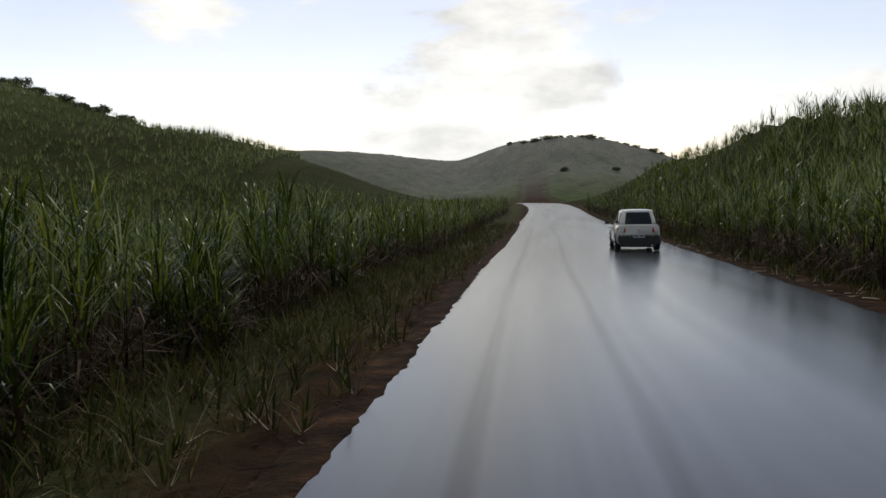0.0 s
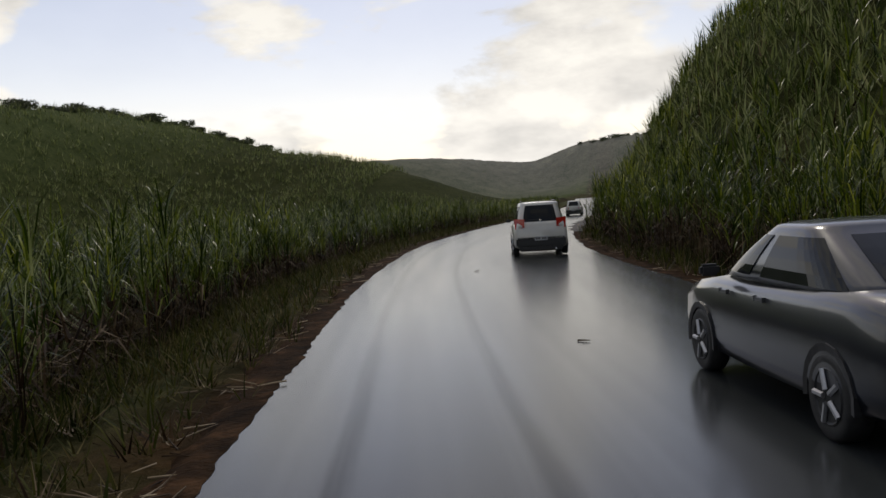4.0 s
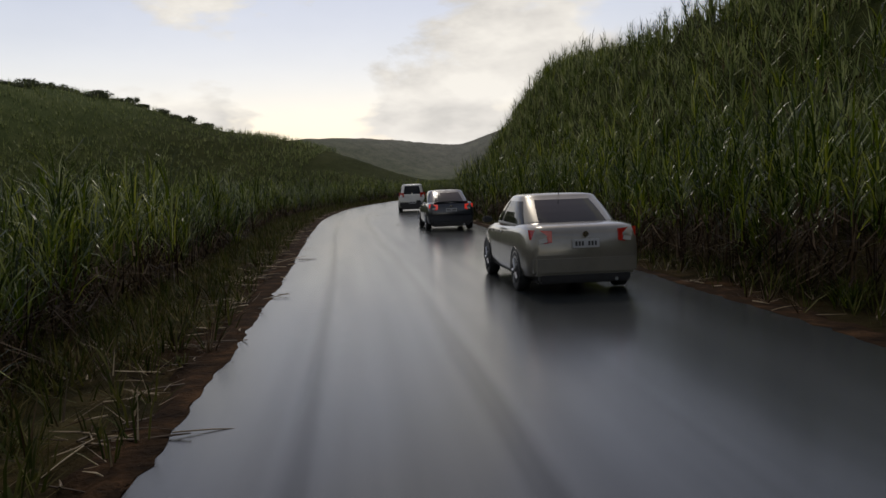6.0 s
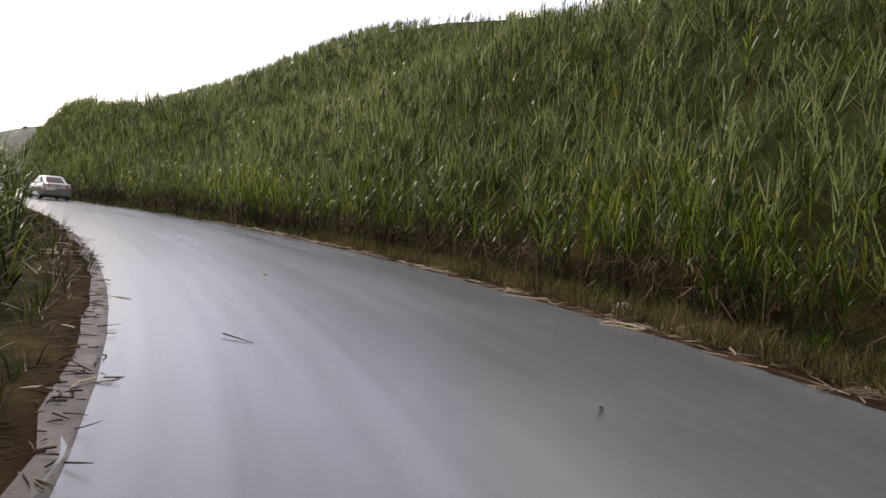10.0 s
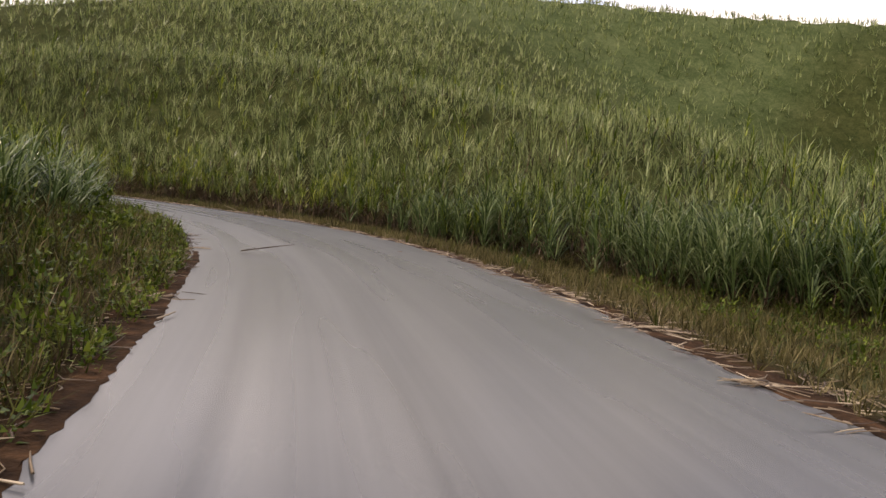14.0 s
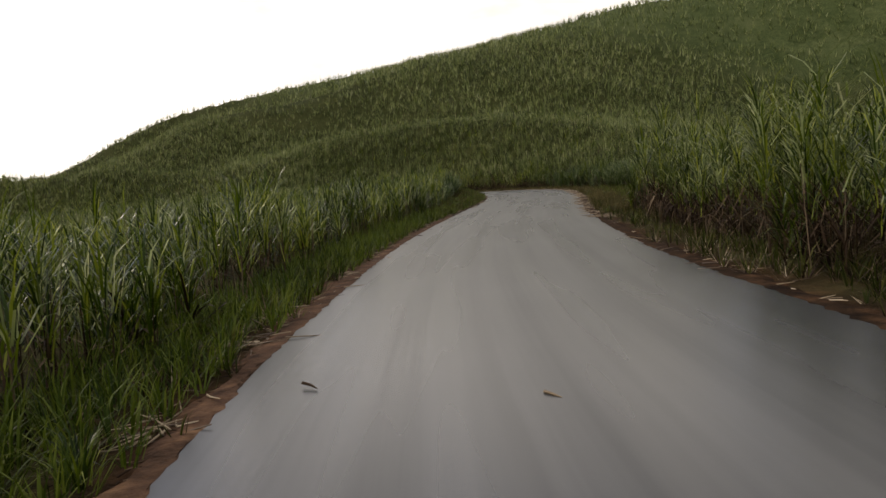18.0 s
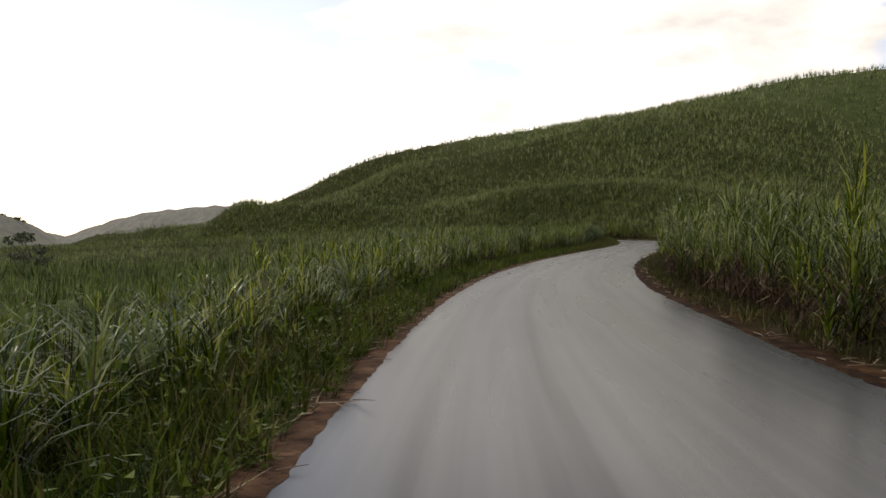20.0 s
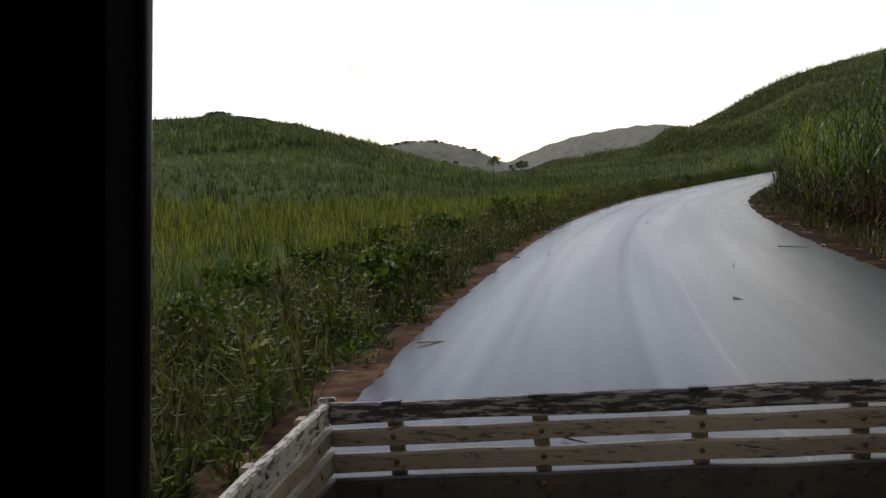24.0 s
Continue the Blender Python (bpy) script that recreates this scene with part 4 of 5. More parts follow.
def build_tufts():
    """Single bright tufts that stand out of the verge grass."""
    rng = np.random.default_rng(63)
    first = {}
    for i in range(36):
        side = 1 if i % 3 else -1
        s = float(rng.uniform(60, 200) if side > 0 else rng.uniform(170, 325))
        d = float(rng.uniform(0.45, min(2.2, verge(np.array([s]), side)[0])))
        b = on_land(along(np.array([s]), np.array([side]), np.array([d])))[0]
        m = Matrix.Translation(b) @ Matrix.Rotation(rng.uniform(0, 6.28), 4, "Z") @ Matrix.Scale(rng.uniform(0.6, 1.15), 4)
        k = i % 3
        if k in first:
            copy_thing(first[k], m)
            continue
        r = np.random.default_rng(300 + k)
        base = np.zeros((6, 3))
        base[:, :2] = r.normal(0, 0.07, (6, 2))
        v, f = blades(r, base, np.full(6, 0.25), 12, 0.5, 0.017, (0.05, 0.9), (0.6, 2.4), 3, 0.0, 0.4)
        ob = first[k] = mesh_object("grass_tuft", v, f, [LEAF])
        ob.matrix_basis = m
        tagged(ob, "bright green grass tuft standing on the verge", "grass", "tufts on the verge")


def build_gutter():
    """Wet concrete edge strip inside the bend, with an open joint to the asphalt."""
    s = np.arange(96.0, 152.1, 1.0)
    rng = np.random.default_rng(5)
    p, e, h, z = station(s)
    w = 0.24 * np.sin(np.pi * (s - 96) / 56) ** 0.6 + 0.05
    wob = rng.normal(0, 0.05, len(s))
    prof = [(0.0, -0.05), (0.025, -0.012), (0.5, -0.02), (1.0, 0.0)]
    rows = []
    for a, dz in prof:
        off = -(LEFT + (a * w if a > 0.1 else a) + (wob if a > 0.4 else 0))
        rows.append(np.concatenate([p + e * np.asarray(off)[:, None] if np.ndim(off) else p + e * off, (z + dz)[:, None]], 1))
    v = np.stack(rows, 1).reshape(-1, 3)
    tagged(mesh_object("gutter", v, sheet(4, len(s)), [CONCRETE], smooth=True), "wet pale concrete edge strip of the road", "gutter", kind="structure")


VALLEY = material("valley_grass", 0.5, colours=[(0.15, (0.025, 0.042, 0.007)), (0.45, (0.11, 0.14, 0.02)), (0.75, (0.3, 0.31, 0.045)), (1.0, (0.48, 0.44, 0.1))], scale=0.3, island=0.6, translucent=0.3, spec=0.08)
FIELD = material("field_green", 0.6, colours=[(0.15, (0.02, 0.035, 0.01)), (0.45, (0.085, 0.12, 0.034)), (0.75, (0.22, 0.26, 0.085)), (1.0, (0.42, 0.44, 0.18))], scale=0.3, island=0.6, translucent=0.3, spec=0.08, drift=0.6)
CONCRETE = material("wet_concrete", 0.65, colours=[(0.36, (0.02, 0.014, 0.01)), (0.5, (0.055, 0.043, 0.034)), (0.68, (0.12, 0.1, 0.085))], scale=2.5, bump=0.3, bump_scale=30)
build_verges()
build_litter()
build_gutter()
build_stalks()
build_tufts()


# ---- small helpers for things ----
def part(name, bm, mat, parent, label="", smooth=False):
    me = bpy.data.meshes.new(name)
    bm.to_mesh(me)
    bm.free()
    for m in (mat if isinstance(mat, (list, tuple)) else [mat]):
        me.materials.append(m)
    if smooth:
        me.polygons.foreach_set("use_smooth", np.ones(len(me.polygons), bool))
    ob = new(name, me)
    ob.parent = parent
    if label:
        ob["label"] = label
    return ob


def box(x0, x1, y0, y1, z0, z1, bev=0.0, bm=None):
    bm = bm or bmesh.new()
    made = bmesh.ops.create_cube(bm, size=1.0)["verts"]
    for v in made:
        v.co = Vector(((x0 + x1) / 2 + v.co.x * (x1 - x0), (y0 + y1) / 2 + v.co.y * (y1 - y0), (z0 + z1) / 2 + v.co.z * (z1 - z0)))
    if bev:
        es = {e for v in made for e in v.link_edges}
        bmesh.ops.bevel(bm, geom=list(es), offset=bev, segments=2, affect="EDGES")
    return bm


def rod(p, q, r, sides=10, bm=None, r2=None):
    bm = bm or bmesh.new()
    p, q = Vector(p), Vector(q)
    m = Matrix.Translation((p + q) / 2) @ (q - p).to_track_quat("Z", "Y").to_matrix().to_4x4()
    bmesh.ops.create_cone(bm, cap_ends=True, segments=sides, radius1=r, radius2=r if r2 is None else r2, depth=(q - p).length, matrix=m)
    return bm


def loft(rings, closed=True, caps=True):
    bm = bmesh.new()
    vs = [[bm.verts.new(c) for c in r] for r in rings]
    k = len(rings[0])
    for a, b in zip(vs, vs[1:]):
        for i in range(k if closed else k - 1):
            j = (i + 1) % k
            bm.faces.new((a[i], a[j], b[j], b[i]))
    if caps:
        bm.faces.new(vs[0][::-1])
        bm.faces.new(vs[-1])
    bmesh.ops.recalc_face_normals(bm, faces=bm.faces)
    return bm


def slab(corners, depth):
    """A thin plate on four or more corners, thickened against its normal."""
    c = [Vector(p) for p in corners]
    n = (c[1] - c[0]).cross(c[2] - c[0]).normalized() * depth
    return loft([[p - n for p in c], c])


RUBBER = material("tyre_rubber", 0.6, colours=[(0.3, (0.012, 0.012, 0.013)), (0.7, (0.03, 0.03, 0.03))], scale=20)
BLACK = material("black_plastic", 0.45, colours=[(0.3, (0.012, 0.012, 0.013)), (0.7, (0.022, 0.022, 0.024))], scale=10)
ALLOY = material("wheel_alloy", 0.3, 0.9, colours=[(0.3, (0.4, 0.4, 0.42)), (0.7, (0.55, 0.55, 0.56))], scale=12)
CHROME = material("bright_metal", 0.15, 1.0, colours=[(0.3, (0.6, 0.6, 0.6)), (0.7, (0.72, 0.72, 0.72))], scale=12)
GLASS = material("tinted_car_glass", 0.08, colours=[(0.3, (0.012, 0.014, 0.015)), (0.7, (0.02, 0.022, 0.023))], scale=2, spec=0.2)
REDLENS = material("red_lens", 0.12, colours=[(0.3, (0.45, 0.015, 0.012)), (0.7, (0.55, 0.03, 0.02))], scale=9, coat=0.6)
LITLENS = material("lit_red_lens", 0.12, colours=[(0.3, (0.45, 0.015, 0.012)), (0.7, (0.55, 0.03, 0.02))], scale=9, coat=0.6)
glow = LITLENS.node_tree.nodes["Principled BSDF"]
glow.inputs["Emission Color"].default_value, glow.inputs["Emission Strength"].default_value = (1.0, 0.06, 0.04, 1), 0.9
CLEARLENS = material("clear_lens", 0.12, colours=[(0.3, (0.5, 0.48, 0.45)), (0.7, (0.62, 0.6, 0.57))], scale=9, coat=0.6)
PLATE = material("number_plate", 0.4, colours=[(0.3, (0.42, 0.42, 0.42)), (0.7, (0.5, 0.5, 0.5))], scale=6)
INK = material("plate_ink", 0.5, colours=[(0.3, (0.03, 0.03, 0.03)), (0.7, (0.05, 0.05, 0.05))], scale=6)


def paint(name, a, b, metal=0.0):
    return material(name, 0.28, metal, colours=[(0.35, a), (0.65, b)], scale=1.2, coat=0.8)


# ---- earth washed over the edges of the asphalt ----
def build_edges():
    rng = np.random.default_rng(19)
    s = np.arange(-70.0, 342.0, 0.17)
    p, e, h, z = station(s)
    for side in (1, -1):
        edge = np.interp(s, S, RIGHT) if side > 0 else np.full(len(s), LEFT)
        rough = np.convolve(rng.normal(0, 1, len(s) + 8), np.ones(9) / 3, "valid")
        creep = 0.09 + 0.025 * rough + 0.03 * np.sin(s * 0.31) + rng.normal(0, 0.025, len(s))
        creep = np.clip(creep * (1.0 if side > 0 else 0.7), 0.01, 0.3)
        rows = []
        for off, dz in ((edge - creep, 0.002), (edge - creep * 0.5, 0.007), (edge - 0.01, 0.006), (edge + 0.17, 0.005), (edge + 0.4 + 0.06 * rough, -0.03 + 0.02 * rough), (edge + (0.62 if side > 0 else 0.5) + 0.08 * rough, -0.12)):
            c = np.clip((edge - off) / (edge + LEFT), 0, 0.5)
            rows.append(np.concatenate([p + e * (side * off)[:, None], (z - 0.02 + 0.05 * (1 - (1 - 2 * c) ** 2) + dz)[:, None]], 1))
        v = np.stack(rows, 1).reshape(-1, 3)
        f = sheet(6, len(s))
        if side < 0:
            f = f[np.repeat((s[:-1] < 98) | (s[:-1] > 150), 5)]
        red = np.repeat(((s[:-1] > 184) & (side < 0)).astype(int), 5)
        if side < 0:
            red = red[np.repeat((s[:-1] < 98) | (s[:-1] > 150), 5)]
        tagged(mesh_object("verge_soil", v, f[:, ::-1] if side > 0 else f, [EARTH, CLAY], index=red, smooth=True), "ragged strip of wet red-brown earth beside the asphalt", "soil", kind="structure")


EARTH = material("wet_earth", 0.95, colours=[(0.32, (0.012, 0.007, 0.004)), (0.52, (0.036, 0.02, 0.01)), (0.72, (0.1, 0.052, 0.025))], scale=2.5, bump=0.9, bump_scale=16, spec=0.05)
CLAY = material("red_clay", 0.9, colours=[(0.32, (0.034, 0.019, 0.011)), (0.52, (0.095, 0.052, 0.03)), (0.72, (0.2, 0.115, 0.062))], scale=2.5, bump=0.9, bump_scale=16, spec=0.08)
build_edges()


# ---- washed-out edge of the road ----
def build_mud():
    """Ragged, wet, earth-covered strip where the asphalt has broken away, with standing water."""
    rng = np.random.default_rng(17)
    s = np.arange(-14.0, 10.1, 0.5)
    p, e, h, z = station(s)
    right = np.interp(s, S, RIGHT)
    env = np.sin(np.pi * (s + 14) / 24) ** 0.5
    inner = right - (0.6 * env * (0.75 + 0.25 * np.sin(s * 1.3)) + rng.normal(0, 0.09, len(s)) * env + 0.02)
    outer = right + 0.35
    rows = []
    for t in np.linspace(0, 1, 7):
        off = inner + (outer - inner) * t
        lift = 0.004 + 0.02 * math.sin(math.pi * t) * rng.uniform(0.3, 1.0, len(s))
        crown = 0.05 * (1 - (2 * np.clip((off + LEFT) / (right + LEFT), 0, 1) - 1) ** 2) - 0.02
        rows.append(np.concatenate([p + e * off[:, None], (z + crown + lift + 0.004)[:, None]], 1))
    v = np.stack(rows, 1).reshape(-1, 3)
    tagged(mesh_object("mud_patch", v, sheet(7, len(s))[:, ::-1], [MUD], smooth=True), "wet brown mud over the broken road edge", "mud", kind="structure")


MUD = material("wet_mud", 0.6, colours=[(0.35, (0.016, 0.011, 0.008)), (0.55, (0.035, 0.026, 0.02)), (0.7, (0.07, 0.056, 0.044))], scale=1.5, bump=0.6, bump_scale=9, spec=0.12)
build_mud()


# ---- cars in the far lane ----
SEDAN = dict(body=[(-2.22, 0.7, 0.36, 0.7, 0.9), (-2.17, 0.8, 0.3, 0.8, 0.99), (-2.0, 0.85, 0.25, 0.86, 1.03), (-1.55, 0.865, 0.2, 0.9, 1.05), (-1.0, 0.87, 0.19, 0.9, 1.02),
                   (0, 0.865, 0.18, 0.87, 0.98), (0.95, 0.86, 0.19, 0.85, 0.97), (1.5, 0.85, 0.2, 0.78, 0.9), (2.0, 0.77, 0.24, 0.68, 0.8), (2.2, 0.6, 0.34, 0.58, 0.66)],
             belt=(-1.72, 1.15, 0.79, 0.98), roof=(-0.8, 0.2, 0.63, 1.43), wheels=(-1.32, 1.3), lamp=(0.72, 0.98))
WAGON = dict(body=[(-2.05, 0.7, 0.4, 0.66, 1.0), (-2.0, 0.8, 0.32, 0.8, 1.08), (-1.7, 0.85, 0.24, 0.92, 1.08), (-1.0, 0.86, 0.22, 0.95, 1.04), (0, 0.865, 0.22, 0.93, 1.02),
                   (0.9, 0.86, 0.22, 0.9, 1.02), (1.5, 0.84, 0.24, 0.82, 0.96), (1.95, 0.76, 0.28, 0.72, 0.84), (2.1, 0.6, 0.36, 0.6, 0.7)],
             belt=(-1.98, 1.1, 0.78, 1.04), roof=(-1.72, 0.2, 0.62, 1.66), wheels=(-1.25, 1.28), lamp=(0.85, 1.2))
HATCH = dict(body=[(-1.8, 0.66, 0.4, 0.6, 0.9), (-1.76, 0.74, 0.32, 0.74, 0.96), (-1.5, 0.77, 0.24, 0.84, 0.96), (-0.9, 0.78, 0.2, 0.86, 0.94), (0, 0.78, 0.2, 0.86, 0.92),
                   (0.8, 0.78, 0.2, 0.84, 0.92), (1.3, 0.76, 0.22, 0.76, 0.86), (1.7, 0.7, 0.26, 0.68, 0.76), (1.82, 0.56, 0.34, 0.56, 0.62)],
             belt=(-1.74, 0.95, 0.7, 0.93), roof=(-1.35, 0.05, 0.56, 1.44), wheels=(-1.12, 1.12), lamp=(0.62, 0.86))


def wheel(x, y, r, car):
    side = 1 if x > 0 else -1
    tyre = bmesh.new()
    rings = []
    for px, pr in ((-0.09, r * 0.72), (-0.1, r * 0.9), (-0.075, r), (0.075, r), (0.1, r * 0.9), (0.09, r * 0.72)):
        rings.append([(px, pr * math.cos(a), pr * math.sin(a)) for a in [i * math.tau / 24 for i in range(24)]])
    tyre.free()
    w = part("wheel", loft(rings), RUBBER, car, smooth=True)
    w.location = (x, y, r)
    rim = loft([[(side * 0.085, r * 0.68 * math.cos(i * math.tau / 20), r * 0.68 * math.sin(i * math.tau / 20)) for i in range(20)],
                [(side * 0.1, r * 0.62 * math.cos(i * math.tau / 20), r * 0.62 * math.sin(i * math.tau / 20)) for i in range(20)],
                [(side * 0.075, r * 0.5 * math.cos(i * math.tau / 20), r * 0.5 * math.sin(i * math.tau / 20)) for i in range(20)]])
    part("rim", rim, BLACK, w)
    for k in range(5):
        a = k * math.tau / 5
        part("spoke", rod((side * 0.1, 0.05 * math.cos(a), 0.05 * math.sin(a)), (side * 0.098, r * 0.63 * math.cos(a), r * 0.63 * math.sin(a)), 0.022, 6), ALLOY, w)
    return w


def build_car(name, spec, mat, label, s, off, dark_low=False, rack=False, lip=False):
    car = new(name)
    p, e, h, z = station(np.array([float(s)]))
    car.matrix_basis = Matrix.Translation((p[0][0] + e[0][0] * off, p[0][1] + e[0][1] * off, z[0] + 0.02)) @ Matrix.Rotation(h[0], 4, "Z")
    rings = []
    for y, w, z0, zb, zt in spec["body"]:
        half = [(w * 0.82, z0), (w * 0.96, z0 + 0.06), (w, z0 + 0.2), (w * 1.0, (z0 + zb) / 2 + 0.05), (w * 0.985, zb), (w * 0.9, zt - 0.02), (w * 0.7, zt)]
        rings.append([(x, y, q) for x, q in half] + [(-x, y, q) for x, q in half[::-1]])
    body = part("body", loft(rings), mat, car, smooth=True)
    yb, yf, wb, zb = spec["belt"]
    rb, rf, wr, zr = spec["roof"]
    # cabin: one rounded shell from belt to roof, the panes lie just proud of it
    def shell(t, a, out=0.0):
        k = 0.02 * math.sin(math.pi * min(t, 1.0))
        half = wb + (wr - wb) * t + k + out
        y0, y1 = yb + (rb - yb) * t - k - out, yf + (rf - yf) * t + k + out
        ca, sa = math.cos(a), math.sin(a)
        return Vector((half * math.copysign(abs(ca) ** 0.4, ca), (y0 + y1) / 2 + (y1 - y0) / 2 * math.copysign(abs(sa) ** 0.4, sa), zb + (zr - zb) * t))

    def crown(a, k, up):
        c = Vector((0, (rb + rf) / 2, zr + up))
        p = shell(1.0, a)
        return Vector((c.x + (p.x - c.x) * k, c.y + (p.y - c.y) * k, zr + up))
    turn = [i * math.tau / 48 for i in range(48)]
    rings = [[shell(t, a) for a in turn] for t in (0.0, 0.2, 0.45, 0.7, 0.9, 0.97)]
    rings += [[crown(a, k, up) for a in turn] for k, up in ((0.985, 0.008), (0.93, 0.024), (0.75, 0.042), (0.4, 0.052), (0.08, 0.055))]
    part("cabin_shell", loft(rings), mat, car, smooth=True)

    def pane(nm, a0, a1, t0=0.1, t1=0.86):
        n = 8
        aa = [radians(a0 + (a1 - a0) * i / n) for i in range(n + 1)]
        tt = [t0 + (t1 - t0) * i / 4 for i in range(5)]
        bm = bmesh.new()
        lay = [[[bm.verts.new(shell(t, a, o)) for a in aa] for t in tt] for o in (-0.01, 0.008)]
        for i in range(4):
            for j in range(n):
                for g in lay:
                    bm.faces.new((g[i][j], g[i][j + 1], g[i + 1][j + 1], g[i + 1][j]))
        edge = lambda g: g[0] + [r_[-1] for r_ in g[1:]] + g[-1][-2::-1] + [r_[0] for r_ in g[-2:0:-1]]
        e0, e1 = edge(lay[0]), edge(lay[1])
        for i in range(len(e0)):
            j = (i + 1) % len(e0)
            bm.faces.new((e0[i], e0[j], e1[j], e1[i]))
        bmesh.ops.recalc_face_normals(bm, faces=bm.faces)
        part(nm, bm, GLASS, car, smooth=False)
    pane("rear_window", -112, -68, 0.08, 0.9)
    pane("windscreen", 54, 126)
    for a in ((-36, 1), (5, 34), (146, 175), (179, 216)):
        pane("side_window", *a)
    r = 0.31
    for wy in spec["wheels"]:
        for sx in (-1, 1):
            wheel(sx * (spec["body"][3][1] - 0.09), wy, r, car)
            arch = []
            for k in range(11):
                a = math.pi * (k / 10) * 1.1 - 0.05 * math.pi
                arch.append([(sx * (spec["body"][3][1] + dx), wy + rr * math.cos(a), r + rr * math.sin(a)) for rr, dx in ((r * 1.02, 0.004), (r * 1.2, 0.012), (r * 1.2, -0.05), (r * 1.02, -0.05))])
            part("wheel_arch", loft(arch), BLACK, car)
    yr = spec["body"][0][0]
    w1 = spec["body"][1][1]
    l0, l1 = spec["lamp"]
    for sx in (-1, 1):
        lamp = part("tail_light", loft([[(sx * w1 * 0.62, yr + 0.0, l0 + 0.07), (sx * w1 * 0.99, yr + 0.1, l0 + 0.02), (sx * w1 * 1.02, yr + 0.14, l1), (sx * w1 * 0.62, yr + 0.02, l1 - 0.02)],
                                        [(sx * w1 * 0.62, yr - 0.035, l0 + 0.07), (sx * w1 * 0.97, yr + 0.05, l0 + 0.02), (sx * w1 * 1.0, yr + 0.1, l1), (sx * w1 * 0.62, yr - 0.02, l1 - 0.02)]]), LITLENS if lip else REDLENS, car)
        part("reverse_lens", loft([[(sx * w1 * 0.7, yr - 0.03, l0 + 0.08), (sx * w1 * 0.86, yr + 0.0, l0 + 0.06), (sx * w1 * 0.86, yr + 0.0, l0 + 0.12), (sx * w1 * 0.72, yr - 0.03, l0 + 0.14)],
                                   [(sx * w1 * 0.7, yr - 0.045, l0 + 0.08), (sx * w1 * 0.86, yr - 0.015, l0 + 0.06), (sx * w1 * 0.86, yr - 0.015, l0 + 0.12), (sx * w1 * 0.72, yr - 0.045, l0 + 0.14)]]), CLEARLENS, lamp)
        mirror = part("mirror", box(min(sx * 0.84, sx * 1.02), max(sx * 0.84, sx * 1.02), yf - 0.4, yf - 0.31, zb + 0.0, zb + 0.11, 0.025), BLACK if mat is not WHITE else BLACK, car)
        part("door_handle", box(sx * 0.865, sx * 0.885, -0.3, -0.12, zb - 0.13, zb - 0.1, 0.006), mat, car)
        part("door_handle", box(sx * 0.865, sx * 0.885, 0.5, 0.68, zb - 0.14, zb - 0.11, 0.006), mat, car)
    bumper = part("rear_bumper", box(-w1 * 0.97, w1 * 0.97, yr - 0.05, yr + 0.22, 0.3, 0.6, 0.05), BLACK if dark_low else mat, car, smooth=False)
    part("valance", box(-w1 * 0.85, w1 * 0.85, yr - 0.02, yr + 0.2, 0.19, 0.34, 0.03), BLACK, bumper)
    pl = part("number_plate", box(-0.2, 0.2, yr - 0.062, yr - 0.04, 0.7 if not dark_low else 0.5, 0.83 if not dark_low else 0.63, 0.004), PLATE, car, "pale number plate")
    zc = 0.765 if not dark_low else 0.565
    for k in range(7):
        if k != 3:
            part("plate_bar", box(-0.16 + k * 0.048, -0.13 + k * 0.048, yr - 0.068, yr - 0.06, zc - 0.032, zc + 0.032), INK, pl)
    part("underbody", box(-w1 * 0.84, w1 * 0.84, yr + 0.22, -yr - 0.3, 0.15, 0.3, 0.03), BLACK, car)
    part("badge", rod((0, yr - 0.03, l1 - 0.08), (0, yr - 0.05, l1 - 0.08), 0.045, 12), CHROME, car)
    part("exhaust_pipe", rod((0.45, yr + 0.1, 0.24), (0.45, yr - 0.06, 0.23), 0.03, 10), CHROME, car)
    part("aerial", rod((0, rb + 0.12, zr + 0.02), (0, rb - 0.02, zr + 0.2), 0.008, 6, r2=0.004), BLACK, car)
    if lip:
        part("boot_spoiler", loft([[(x, yr + 0.06, 1.03 + dz), (x, yr + 0.28, 1.05 + dz), (x, yr + 0.28, 1.07 + dz), (x, yr + 0.04, 1.075 + dz)] for x, dz in ((-0.62, -0.02), (0, 0.01), (0.62, -0.02))]), mat, car)
    if rack:
        for sx in (-1, 1):
            part("roof_rail", rod((sx * 0.52, rb + 0.1, zr + 0.07), (sx * 0.52, rf - 0.1, zr + 0.07), 0.018, 8), BLACK, car)
        part("wiper", rod((0.02, yb + 0.03, zb + 0.12), (-0.34, yb + 0.02, zb + 0.1), 0.012, 6), BLACK, car)
    tagged(car, label, "car", "cars driving away")
    return car


NAVY = paint("dark_blue_paint", (0.008, 0.01, 0.016), (0.014, 0.017, 0.026))
SILVER = paint("silver_paint", (0.2, 0.185, 0.155), (0.27, 0.25, 0.21), 0.5)
WHITE = paint("white_paint", (0.6, 0.58, 0.52), (0.7, 0.68, 0.62))
CREAM = paint("pale_paint", (0.45, 0.44, 0.38), (0.55, 0.54, 0.48))
build_car("sedan", SEDAN, NAVY, "dark blue wet saloon car with red tail lights", 48.5, 3.7, lip=True)
build_car("sedan", SEDAN, SILVER, "silver beige wet saloon car on the far lane", 67.6, 3.2)
build_car("estate_car", WAGON, WHITE, "white compact people carrier with roof rails", 26.2, 3.5, rack=True, dark_low=True)
build_car("hatchback", HATCH, CREAM, "small old pale hatchback with black bumper", -33.0, 3.5, dark_low=True)


# ---- the lorry with the slatted bed, standing at the end of the drive ----


